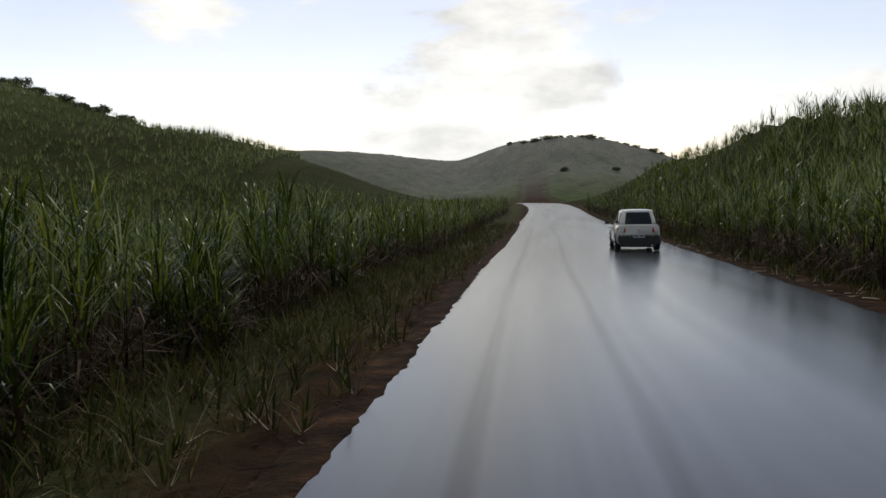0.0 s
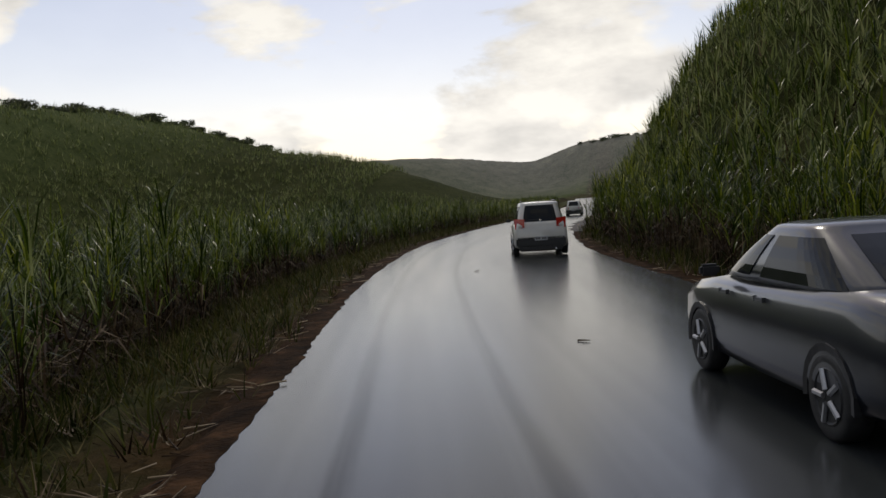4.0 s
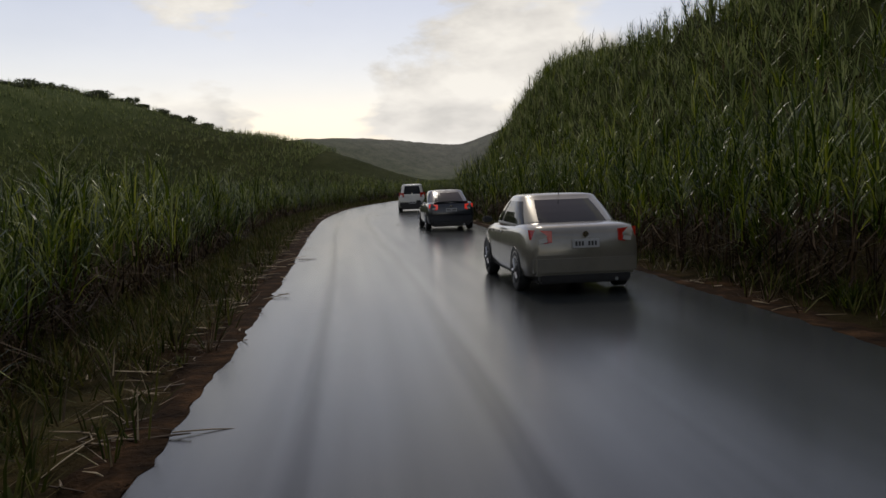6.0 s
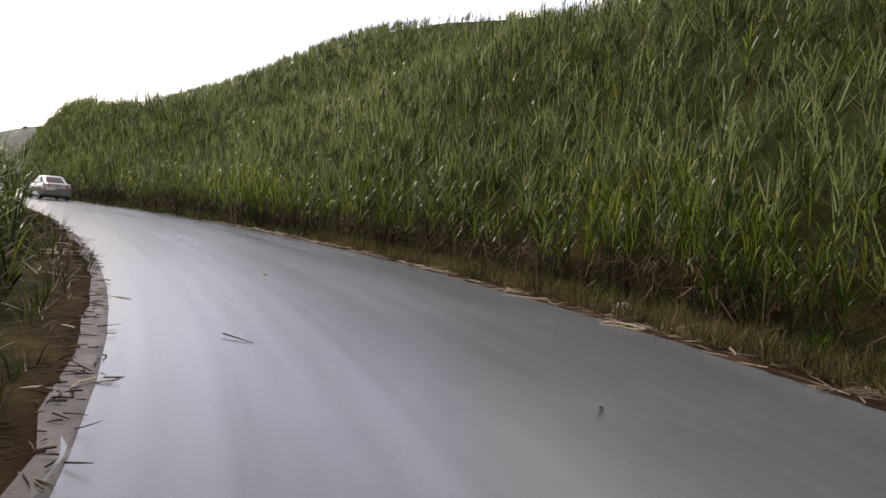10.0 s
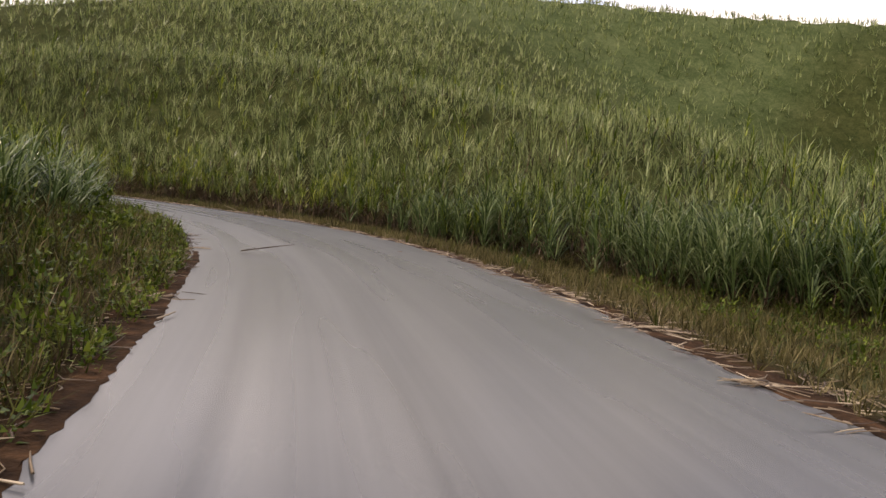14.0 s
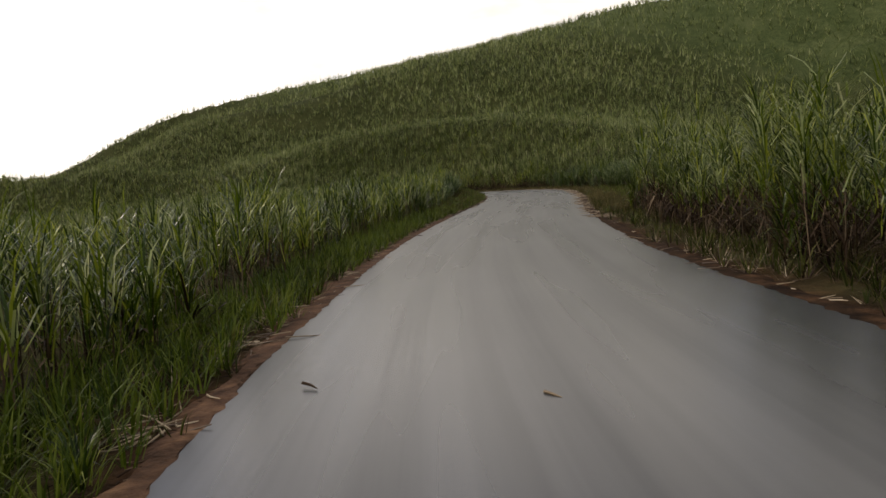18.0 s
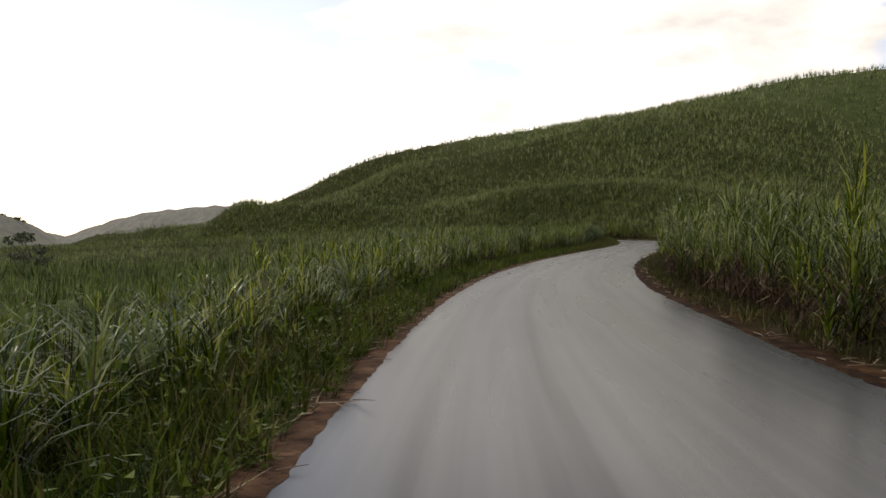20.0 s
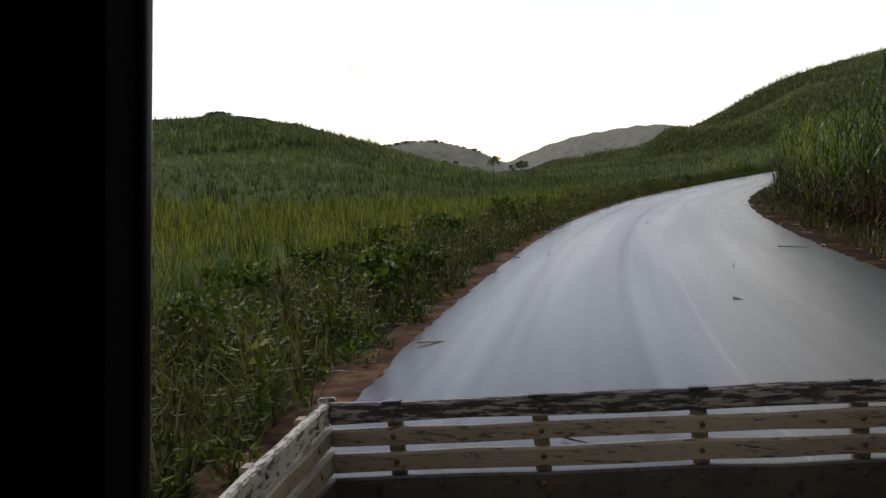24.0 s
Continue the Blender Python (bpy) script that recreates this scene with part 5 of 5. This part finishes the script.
def worn_paint(name, light, dark, amount, stretch, grain):
    """Old cream paint flaked to dark wet wood, with brown runs."""
    m = bpy.data.materials.new(name)
    m.use_nodes = True
    tree = m.node_tree
    tree.nodes.clear()
    n, l = graph(tree)
    tc = n("ShaderNodeTexCoord")
    mp = n("ShaderNodeMapping")
    mp.inputs[3].default_value = stretch
    l(tc.outputs["Object"], mp.inputs[0])
    flake = n("ShaderNodeTexNoise", i_2=grain, i_3=8.0, i_4=0.7)
    stain = n("ShaderNodeTexNoise", i_2=5.0, i_3=8.0, i_4=0.68)
    fine = n("ShaderNodeTexNoise", i_2=70.0, i_3=4.0)
    for t in (flake, stain, fine):
        l(mp.outputs[0], t.inputs[0])
    mask = ramp(n, [(amount, (0, 0, 0)), (amount + 0.06, (1, 1, 1))])
    l(flake.outputs[0], mask.inputs[0])
    tone = ramp(n, [(0.3, tuple(c * 0.42 for c in light)), (0.5, tuple(c * 0.8 for c in light)), (0.68, light)])
    l(stain.outputs[0], tone.inputs[0])
    wood = ramp(n, [(0.35, dark), (0.65, tuple(c * 2.4 for c in dark))])
    l(fine.outputs[0], wood.inputs[0])
    mx = n("ShaderNodeMix", data_type="RGBA")
    l(mask.outputs[0], mx.inputs[0])
    l(wood.outputs[0], mx.inputs[6])
    l(tone.outputs[0], mx.inputs[7])
    p = n("ShaderNodeBsdfPrincipled")
    p.inputs["Roughness"].default_value = 0.5
    l(mx.outputs[2], p.inputs["Base Color"])
    bn = n("ShaderNodeBump", i_0=0.5, i_1=0.004)
    l(flake.outputs[0], bn.inputs["Height"])
    l(bn.outputs[0], p.inputs["Normal"])
    out = n("ShaderNodeOutputMaterial")
    l(p.outputs[0], out.inputs[0])
    return m


BOARD = worn_paint("worn_cream_boards", (0.29, 0.23, 0.145), (0.035, 0.022, 0.013), 0.395, (0.3, 1, 1.6), 55.0)
CAPRAIL = worn_paint("flaked_top_rail", (0.3, 0.26, 0.2), (0.014, 0.01, 0.008), 0.5, (0.16, 1, 1.1), 75.0)
SIDERAIL = worn_paint("flaked_side_rail", (0.46, 0.42, 0.34), (0.025, 0.018, 0.012), 0.43, (1, 0.4, 1), 60.0)
LOWBOARD = worn_paint("stained_low_boards", (0.07, 0.05, 0.03), (0.014, 0.009, 0.006), 0.4, (0.5, 1, 0.6), 45.0)
BEDFLOOR = material("bed_floor_planks", 0.55, colours=[(0.3, (0.05, 0.03, 0.018)), (0.7, (0.13, 0.085, 0.05))], scale=3, bump=0.3, bump_scale=25, stretch=(1, 0.2, 1))
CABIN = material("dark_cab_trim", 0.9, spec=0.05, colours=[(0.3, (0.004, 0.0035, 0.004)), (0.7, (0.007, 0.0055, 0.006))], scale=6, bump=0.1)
SEAL = material("window_rubber", 0.45, colours=[(0.3, (0.012, 0.01, 0.01)), (0.7, (0.022, 0.018, 0.018))], scale=30)
CABPAINT = paint("cab_paint", (0.3, 0.29, 0.26), (0.38, 0.37, 0.33))
RUST = material("rusty_steel", 0.65, 0.5, colours=[(0.3, (0.05, 0.03, 0.02)), (0.7, (0.16, 0.08, 0.045))], scale=14, bump=0.3)


def build_truck():
    truck = new("pickup_truck")
    truck.matrix_basis = Matrix.Translation((-110.656, -275.680, -6.241)) @ Matrix.Rotation(radians(-18.36), 4, "Z")
    tilt = Matrix.Rotation(radians(0.24), 4, "X") @ Matrix.Rotation(radians(-2.26), 4, "Y")
    rng = random.Random(8)
    D, L, R, T = 2.394, -0.676, 0.976, -0.532         # tailgate distance, its ends, height of its top
    front = 0.72

    def add(name, bm, mat, parent=None, label="", smooth=False):
        if parent is None:
            bm.transform(tilt)
            return part(name, bm, mat, truck, label, smooth)
        bm.transform(tilt)
        return part(name, bm, mat, parent, label, smooth)

    def board(x0, x1, y0, y1, z0, z1, wob=0.004):
        """A sawn plank with slightly uneven edges."""
        bm = bmesh.new()
        along_x = (x1 - x0) > (y1 - y0)
        k = 9
        rings = []
        for i in range(k):
            t = i / (k - 1)
            j0, j1, jd = rng.uniform(-wob, wob), rng.uniform(-wob, wob), rng.uniform(-wob, wob) * 0.5
            if along_x:
                x = x0 + (x1 - x0) * t
                rings.append([(x, y0 + jd, z0 + j0), (x, y1 + jd, z0 + j0), (x, y1 + jd, z1 + j1 - 0.006), (x, y1 + jd - 0.006, z1 + j1), (x, y0 + jd + 0.006, z1 + j1), (x, y0 + jd, z1 + j1 - 0.006)])
            else:
                y = y0 + (y1 - y0) * t
                rings.append([(x0 + jd, y, z0 + j0), (x1 + jd, y, z0 + j0), (x1 + jd, y, z1 + j1 - 0.006), (x1 + jd - 0.006, y, z1 + j1), (x0 + jd + 0.006, y, z1 + j1), (x0 + jd, y, z1 + j1 - 0.006)])
        bm.free()
        return loft(rings)
    levels = [(-0.058, 0.0, CAPRAIL), (-0.126, -0.076, BOARD), (-0.2, -0.145, BOARD), (-0.375, -0.216, LOWBOARD)]
    gate = part("tailgate", box(0, 0.01, D + 0.05, D + 0.06, T - 0.3, T - 0.29), RUST, truck)
    for z0, z1, mat in levels:
        add("slat", board(L + 0.002, R - 0.002, D, D + 0.026, T + z0, T + z1), mat, gate)
    for x in (-0.491, -0.074, 0.359, 0.777):
        add("upright", box(x - 0.022, x + 0.022, D + 0.027, D + 0.055, T - 0.37, T - 0.004, 0.003), BOARD, gate)
        add("cleat", box(x - 0.026, x + 0.026, D - 0.006, D + 0.02, T - 0.006, T + 0.003, 0.001), BLACK, gate)
        for z in (-0.03, -0.1, -0.172, -0.25):
            b = bmesh.new()
            bmesh.ops.create_uvsphere(b, u_segments=10, v_segments=6, radius=0.0085, matrix=Matrix.Translation((x + rng.uniform(-0.004, 0.004), D - 0.002, T + z)) @ Matrix.Diagonal((1, 0.6, 1, 1)))
            add("bolt", b, RUST, gate, smooth=True)
    for nm, x0, x1, inner in (("side_gate", L - 0.03, L, 1), ("side_gate", R, R + 0.03, -1)):
        side = part(nm, box(x0 + 0.01, x0 + 0.02, front, front + 0.01, T - 0.3, T - 0.29), RUST, truck)
        for z0, z1, mat in levels:
            add("slat", board(x0, x1, front, D + 0.03, T + z0, T + z1), SIDERAIL if mat is CAPRAIL else mat, side)
        for y in (front + 0.1, front + 0.62, front + 1.15, D - 0.12):
            xo = x0 - 0.028 if inner > 0 else x1
            add("upright", box(xo, xo + 0.028, y - 0.022, y + 0.022, T - 0.37, T - 0.004, 0.003), BOARD, side)
            for z in (-0.03, -0.1, -0.172, -0.25):
                b = bmesh.new()
                bmesh.ops.create_uvsphere(b, u_segments=10, v_segments=6, radius=0.0085, matrix=Matrix.Translation(((x1 if inner > 0 else x0), y, T + z)) @ Matrix.Diagonal((0.6, 1, 1, 1)))
                add("bolt", b, RUST, side, smooth=True)
        add("corner_latch", box(x0 - 0.01, x1 + 0.012, D + 0.028, D + 0.05, T - 0.02, T + 0.012, 0.004), SIDERAIL, side, "worn corner latch")
    n = 9
    floor = part("bed_floor", box(0, 0.01, 1.5, 1.51, T - 0.42, T - 0.41), RUST, truck)
    for i in range(n):
        a, b = L + (R - L) * i / n, L + (R - L) * (i + 1) / n
        add("plank", board(a + 0.003, b - 0.003, front, D + 0.02, T - 0.405, T - 0.378, 0.0015), BEDFLOOR, floor)
    # cab: rear wall with its open window, roof, sides and front
    y0, y1 = 0.56, 0.62
    wl, wr, wb, wt = -0.269, 0.455, -0.36, 0.4
    cab = part("cab", loft([[(L, y0, -1.0), (L, y1, -1.0), (L, y1, wb), (L, y0, wb)], [(R, y0, -1.0), (R, y1, -1.0), (R, y1, wb), (R, y0, wb)]]), [CABPAINT], truck)
    for a, b in ((L, wl), (wr, R)):
        lean = [0.0745 * z if c in (wl, wr) else 0.0 for c in (a, b) for z in (wb, wt)]
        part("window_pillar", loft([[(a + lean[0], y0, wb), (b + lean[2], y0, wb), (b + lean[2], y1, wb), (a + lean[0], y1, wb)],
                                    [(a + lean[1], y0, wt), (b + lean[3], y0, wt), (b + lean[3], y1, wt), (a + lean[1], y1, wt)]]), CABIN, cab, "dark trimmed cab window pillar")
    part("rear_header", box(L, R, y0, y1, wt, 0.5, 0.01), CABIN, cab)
    for a in (wl, wr):
        part("window_seal", rod((a + 0.0745 * wb, y1 - 0.01, wb), (a + 0.0745 * wt, y1 - 0.01, wt), 0.008, 8), SEAL, cab, smooth=True)
    part("roof", box(L - 0.03, R + 0.03, -0.95, y1, 0.5, 0.54, 0.02), CABPAINT, cab)
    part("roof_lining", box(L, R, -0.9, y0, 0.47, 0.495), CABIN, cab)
    for x in (L - 0.03, R):
        part("door", box(x, x + 0.03, -0.9, y0, -1.25, -0.02, 0.008), CABPAINT, cab)
        part("door_glass", box(x + 0.012, x + 0.018, -0.8, y0 - 0.12, -0.02, 0.47), GLASS, cab)
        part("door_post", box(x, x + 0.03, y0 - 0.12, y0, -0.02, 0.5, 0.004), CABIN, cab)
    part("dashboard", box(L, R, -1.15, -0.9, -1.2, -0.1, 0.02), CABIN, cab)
    part("windscreen", slab([(L, -1.15, -0.1), (R, -1.15, -0.1), (R, -0.9, 0.5), (L, -0.9, 0.5)], 0.01), GLASS, cab)
    part("bonnet", box(L + 0.02, R - 0.02, -2.05, -1.16, -1.25, -0.35, 0.06), CABPAINT, truck)
    part("seat_back", box(L + 0.1, R - 0.1, 0.3, 0.5, -1.2, -0.42, 0.05), CABIN, cab)
    for x in (-0.3, 0.62):
        part("chassis_rail", box(x, x + 0.07, -2.0, D, T - 0.56, T - 0.43, 0.005), RUST, truck)
    for x in (L + 0.06, R - 0.06):
        for y in (-1.5, 1.55):
            r = 0.33
            rings = [[(px, pr * math.cos(i * math.tau / 22), pr * math.sin(i * math.tau / 22)) for i in range(22)] for px, pr in
                     ((-0.1, r * 0.6), (-0.11, r * 0.9), (-0.08, r), (0.08, r), (0.11, r * 0.9), (0.1, r * 0.6))]
            w = part("wheel", loft(rings), RUBBER, truck, smooth=True)
            w.location = (x, y, -1.8 + r + 0.02)
            part("hub", rod((-0.09, 0, 0), (0.09, 0, 0), r * 0.6, 16), RUST, w)
        part("tail_lamp", box(x - 0.07, x + 0.07, D + 0.03, D + 0.07, T - 0.52, T - 0.44, 0.006), REDLENS, truck)
    for y in (-1.5, 1.55):
        part("axle", rod((L + 0.06, y, -1.47), (R - 0.06, y, -1.47), 0.05, 10), RUST, truck)
    part("rear_bumper", box(L + 0.1, R - 0.1, D + 0.02, D + 0.12, T - 0.72, T - 0.58, 0.01), RUST, truck)
    tagged(truck, "pickup truck with worn cream slatted wooden bed", "truck")


build_truck()


# ---- trees ----
BARK = material("tree_bark", 0.85, colours=[(0.3, (0.05, 0.04, 0.03)), (0.7, (0.12, 0.1, 0.08))], scale=6, bump=0.5)
CROWN = material("tree_crown", 0.6, colours=[(0.15, (0.035, 0.045, 0.02)), (0.5, (0.07, 0.085, 0.038)), (0.9, (0.12, 0.14, 0.07))], scale=0.4, island=0.8, translucent=0.15)


def leaf_cloud(rng, blobs, count, size):
    """Small leaf clumps scattered through several uneven blobs."""
    c = np.array([b[:3] for b in blobs])
    r = np.array([b[3] for b in blobs])
    k = rng.choice(len(blobs), count, p=r ** 2 / (r ** 2).sum())
    d = rng.normal(size=(count, 3))
    d /= np.linalg.norm(d, axis=1)[:, None]
    p = c[k] + d * (r[k] * rng.uniform(0.45, 1.05, count))[:, None] * np.array([1, 1, 0.62])
    a = rng.normal(size=(count, 3))
    a /= np.linalg.norm(a, axis=1)[:, None]
    b = np.cross(a, rng.normal(size=(count, 3)))
    b /= np.linalg.norm(b, axis=1)[:, None]
    s = (size * rng.uniform(0.6, 1.5, count))[:, None]
    v = np.stack([p - a * s, p - b * s * 0.6, p + a * s, p + b * s * 0.6], 1).reshape(-1, 3)
    return v, np.arange(count * 4).reshape(-1, 4)


def build_tree(seed, height, spread, x, y, label, name="tree", sink=0.0):
    rng = np.random.default_rng(seed)
    tree = new(name)
    tree.location = (x, y, surface(x, y) - 0.15 - sink * height)
    bm = bmesh.new()
    fork = Vector((rng.normal(0, 0.08) * height, rng.normal(0, 0.08) * height, height * 0.35))
    rod((0, 0, 0), fork, height * 0.035, 8, bm, height * 0.022)
    blobs = []
    for k in range(8):
        a = k * 0.8 + rng.uniform(-0.3, 0.3)
        tip = Vector((math.cos(a) * spread * rng.uniform(0.3, 0.75), math.sin(a) * spread * rng.uniform(0.3, 0.75), height * rng.uniform(0.35, 0.8)))
        rod(fork, tip, height * 0.016, 6, bm, height * 0.006)
        blobs.append((*tip, spread * rng.uniform(0.25, 0.45)))
    blobs.append((0, 0, height * 0.8, spread * 0.4))
    part("trunk", bm, BARK, tree)
    v, f = leaf_cloud(rng, blobs, 620, spread * 0.075)
    crown = mesh_object("crown", v, f, [CROWN])
    crown.parent = tree
    return tagged(tree, label, "tree")


def build_shrub(seed, height, spread, s, d):
    rng = np.random.default_rng(seed)
    x, y = along(np.array([float(s)]), np.array([-1]), np.array([float(d)]))[0]
    shrub = new("shrub")
    shrub.location = (x, y, surface(x, y) - 0.05)
    bm = bmesh.new()
    blobs = []
    for k in range(7):
        a = k * 0.9 + rng.uniform(-0.3, 0.3)
        tip = Vector((math.cos(a) * spread * rng.uniform(0.2, 0.6), math.sin(a) * spread * rng.uniform(0.2, 0.6), height * rng.uniform(0.4, 0.9)))
        rod((0, 0, 0), tip, 0.012, 5, bm, 0.005)
        blobs.append((*tip, spread * rng.uniform(0.25, 0.4)))
    part("stems", bm, BARK, shrub)
    v, f = leaf_cloud(rng, blobs, 520, 0.055)
    leaves = mesh_object("leaves", v, f, [WEED])
    leaves.parent = shrub
    tagged(shrub, "leafy green shrub among the roadside weeds", "shrub", "roadside shrubs")


def build_palm(x, y, height, frond):
    rng = np.random.default_rng(3)
    z = surface(x, y)
    palm = new("palm_tree")
    palm.location = (x, y, z - 0.1)
    rings = [[(0.16 * (1 - 0.3 * t) * math.cos(i * math.tau / 10) + 0.25 * t * t, 0.16 * (1 - 0.3 * t) * math.sin(i * math.tau / 10), height * t) for i in range(10)] for t in (0, 0.1, 0.3, 0.5, 0.75, 1)]
    part("trunk", loft(rings), BARK, palm, smooth=True)
    for k in range(24):
        a = k * 2.4
        up = rng.uniform(-0.2, 1.1)
        pts = []
        p = Vector((0.25, 0, height))
        th = up
        for i in range(7):
            pts.append(p.copy())
            p += Vector((math.cos(a) * math.cos(th), math.sin(a) * math.cos(th), math.sin(th))) * frond / 7
            th -= 0.28
        bm = bmesh.new()
        side = Vector((-math.sin(a), math.cos(a), -0.35))
        for i in range(6):
            for s in (-1, 1):
                w = frond * 0.27 * math.sin(math.pi * (i + 0.8) / 7)
                q = Vector((side.x * s, side.y * s, -0.45)) * w
                mid = (pts[i] + pts[i + 1]) / 2
                bm.faces.new([bm.verts.new(c) for c in (pts[i], pts[i + 1], mid + q + (pts[i + 1] - pts[i]) * 0.5)])
        part("frond", bm, CROWN, palm)
    tagged(palm, "dark palm tree at the valley's edge", "tree")


RIDGE = [(-141, 125), (-138, 127), (-139, 138), (-136, 140), (-139, 153), (-137, 158), (-140, 172), (-140, 180), (-137, 186), (-131, 189), (-129, 194),
         (-128, 207), (-120, 207), (-115, 209), (-110, 211), (-106, 213), (-103, 210)]
dice = random.Random(41)
for k, (x, y) in enumerate(RIDGE):
    size = dice.uniform(1.9, 3.6)
    build_tree(50 + k, size, size * dice.uniform(0.9, 1.5), x + dice.uniform(-2, 2), y + dice.uniform(-3, 3), "dark rounded tree on the hill's ridge", sink=0.25)
    for j in range(2):
        size = dice.uniform(0.9, 1.7)
        build_tree(150 + 2 * k + j, size, size * dice.uniform(1.2, 2.0), x + dice.uniform(-5, 5), y + dice.uniform(-6, 6), "low dark bush on the hill's ridge", "bush", 0.25)
for k, (x, y) in enumerate(((-16, 616), (-6, 613), (2, 609), (9, 606), (15, 600), (20, 600), (27, 600), (33, 600), (41, 599), (49, 598), (57, 602), (65, 605), (73, 604), (83, 609), (91, 615), (56, 560), (70, 545), (22, 560))):
    build_tree(260 + k, dice.uniform(2.6, 4.6), dice.uniform(2.8, 5.5), x + dice.uniform(-3, 3), y + dice.uniform(-3, 3), "dark tree on the distant flat-topped hill", sink=0.45)
for k in range(60):
    build_shrub(400 + k, dice.uniform(0.4, 1.1), dice.uniform(0.45, 1.0), dice.uniform(224, 318) if k % 8 else dice.uniform(144, 168), dice.uniform(0.8, 4.2))
build_palm(-45.5, -6.3, 3.4 - surface(-45.5, -6.3), 3.6)
for k, (x, y, h) in enumerate(((-36.5, -8.4, 4.0 - surface(-36.5, -8.4)), (-33.5, -6.0, 1.0 - surface(-33.5, -6.0)), (-57.0, -86.5, 1.9), (-53.5, -85.5, 1.6), (-60.0, -88.0, 1.4))):
    build_tree(90 + k, h, h * (0.38 if h > 3 else 1.3), x, y, "dark bushy tree standing in the valley")


# ---- clumps that stand out of the cane's front ----
def build_clumps():
    rng = np.random.default_rng(77)
    kinds = []
    for k in range(4):
        r = np.random.default_rng(200 + k)
        b = np.zeros((5, 3))
        b[:, :2] = r.normal(0, 0.18, (5, 2))
        h = r.uniform(0.9, 1.5, 5)
        kinds.append((heap([(*blades(r, b, h, 20, 0.8, 0.025, (0.1, 0.7), (1.0, 3.2), 4, 0.1, 1.0), 0)]),
                      heap([(*blades(r, b, h, 6, 0.8, 0.04, (0.4, 1.2), (0.8, 2.2), 3, 0.02, 0.4), 0)])))
    first = {}
    for i in range(70):
        side = 1 if i % 2 else -1
        s = float(rng.uniform(-20, 330 if side > 0 else 250))
        k = int(rng.integers(4))
        d = float(verge(np.array([s]), side)[0]) + rng.uniform(-0.25, 0.3)
        b = on_land(along(np.array([s]), np.array([side]), np.array([d])))[0]
        m = Matrix.Translation(b) @ Matrix.Rotation(rng.uniform(0, 6.28), 4, "Z")
        if k in first:
            ob = copy_thing(first[k], m)
            continue
        ob = first[k] = new("sugar_cane_clump")
        ob.matrix_basis = m
        for nm, (v, f, mi), mat in (("leaves", kinds[k][0], LEAF), ("dry_leaves", kinds[k][1], DRY)):
            q = mesh_object(nm, v, f, [mat])
            q.parent = ob
        tagged(ob, "overhanging clump of green sugar cane leaves", "sugar cane", "cane clumps at the verge")


build_clumps()


def build_bag():
    """A crumpled white bag lying on the verge."""
    rng = np.random.default_rng(9)
    bm = bmesh.new()
    bmesh.ops.create_icosphere(bm, subdivisions=3, radius=0.2)
    for v in bm.verts:
        v.co *= 1 + rng.normal(0, 0.09) + 0.15 * math.sin(9 * v.co.x) * math.sin(11 * v.co.y)
        v.co.z = max(v.co.z * 0.6, -0.04)
    p = along(np.array([114.5]), np.array([1]), np.array([1.3]))[0]
    bag = part("plastic_bag", bm, BAG, None)
    bag.location = (p[0], p[1], float(land(p[:1], p[1:])[0]) + 0.05)
    tagged(bag, "crumpled dirty white bag on the grassy verge", "bag")


BAG = material("bag_plastic", 0.4, colours=[(0.3, (0.35, 0.34, 0.31)), (0.7, (0.6, 0.6, 0.57))], scale=6, bump=0.4)
build_bag()
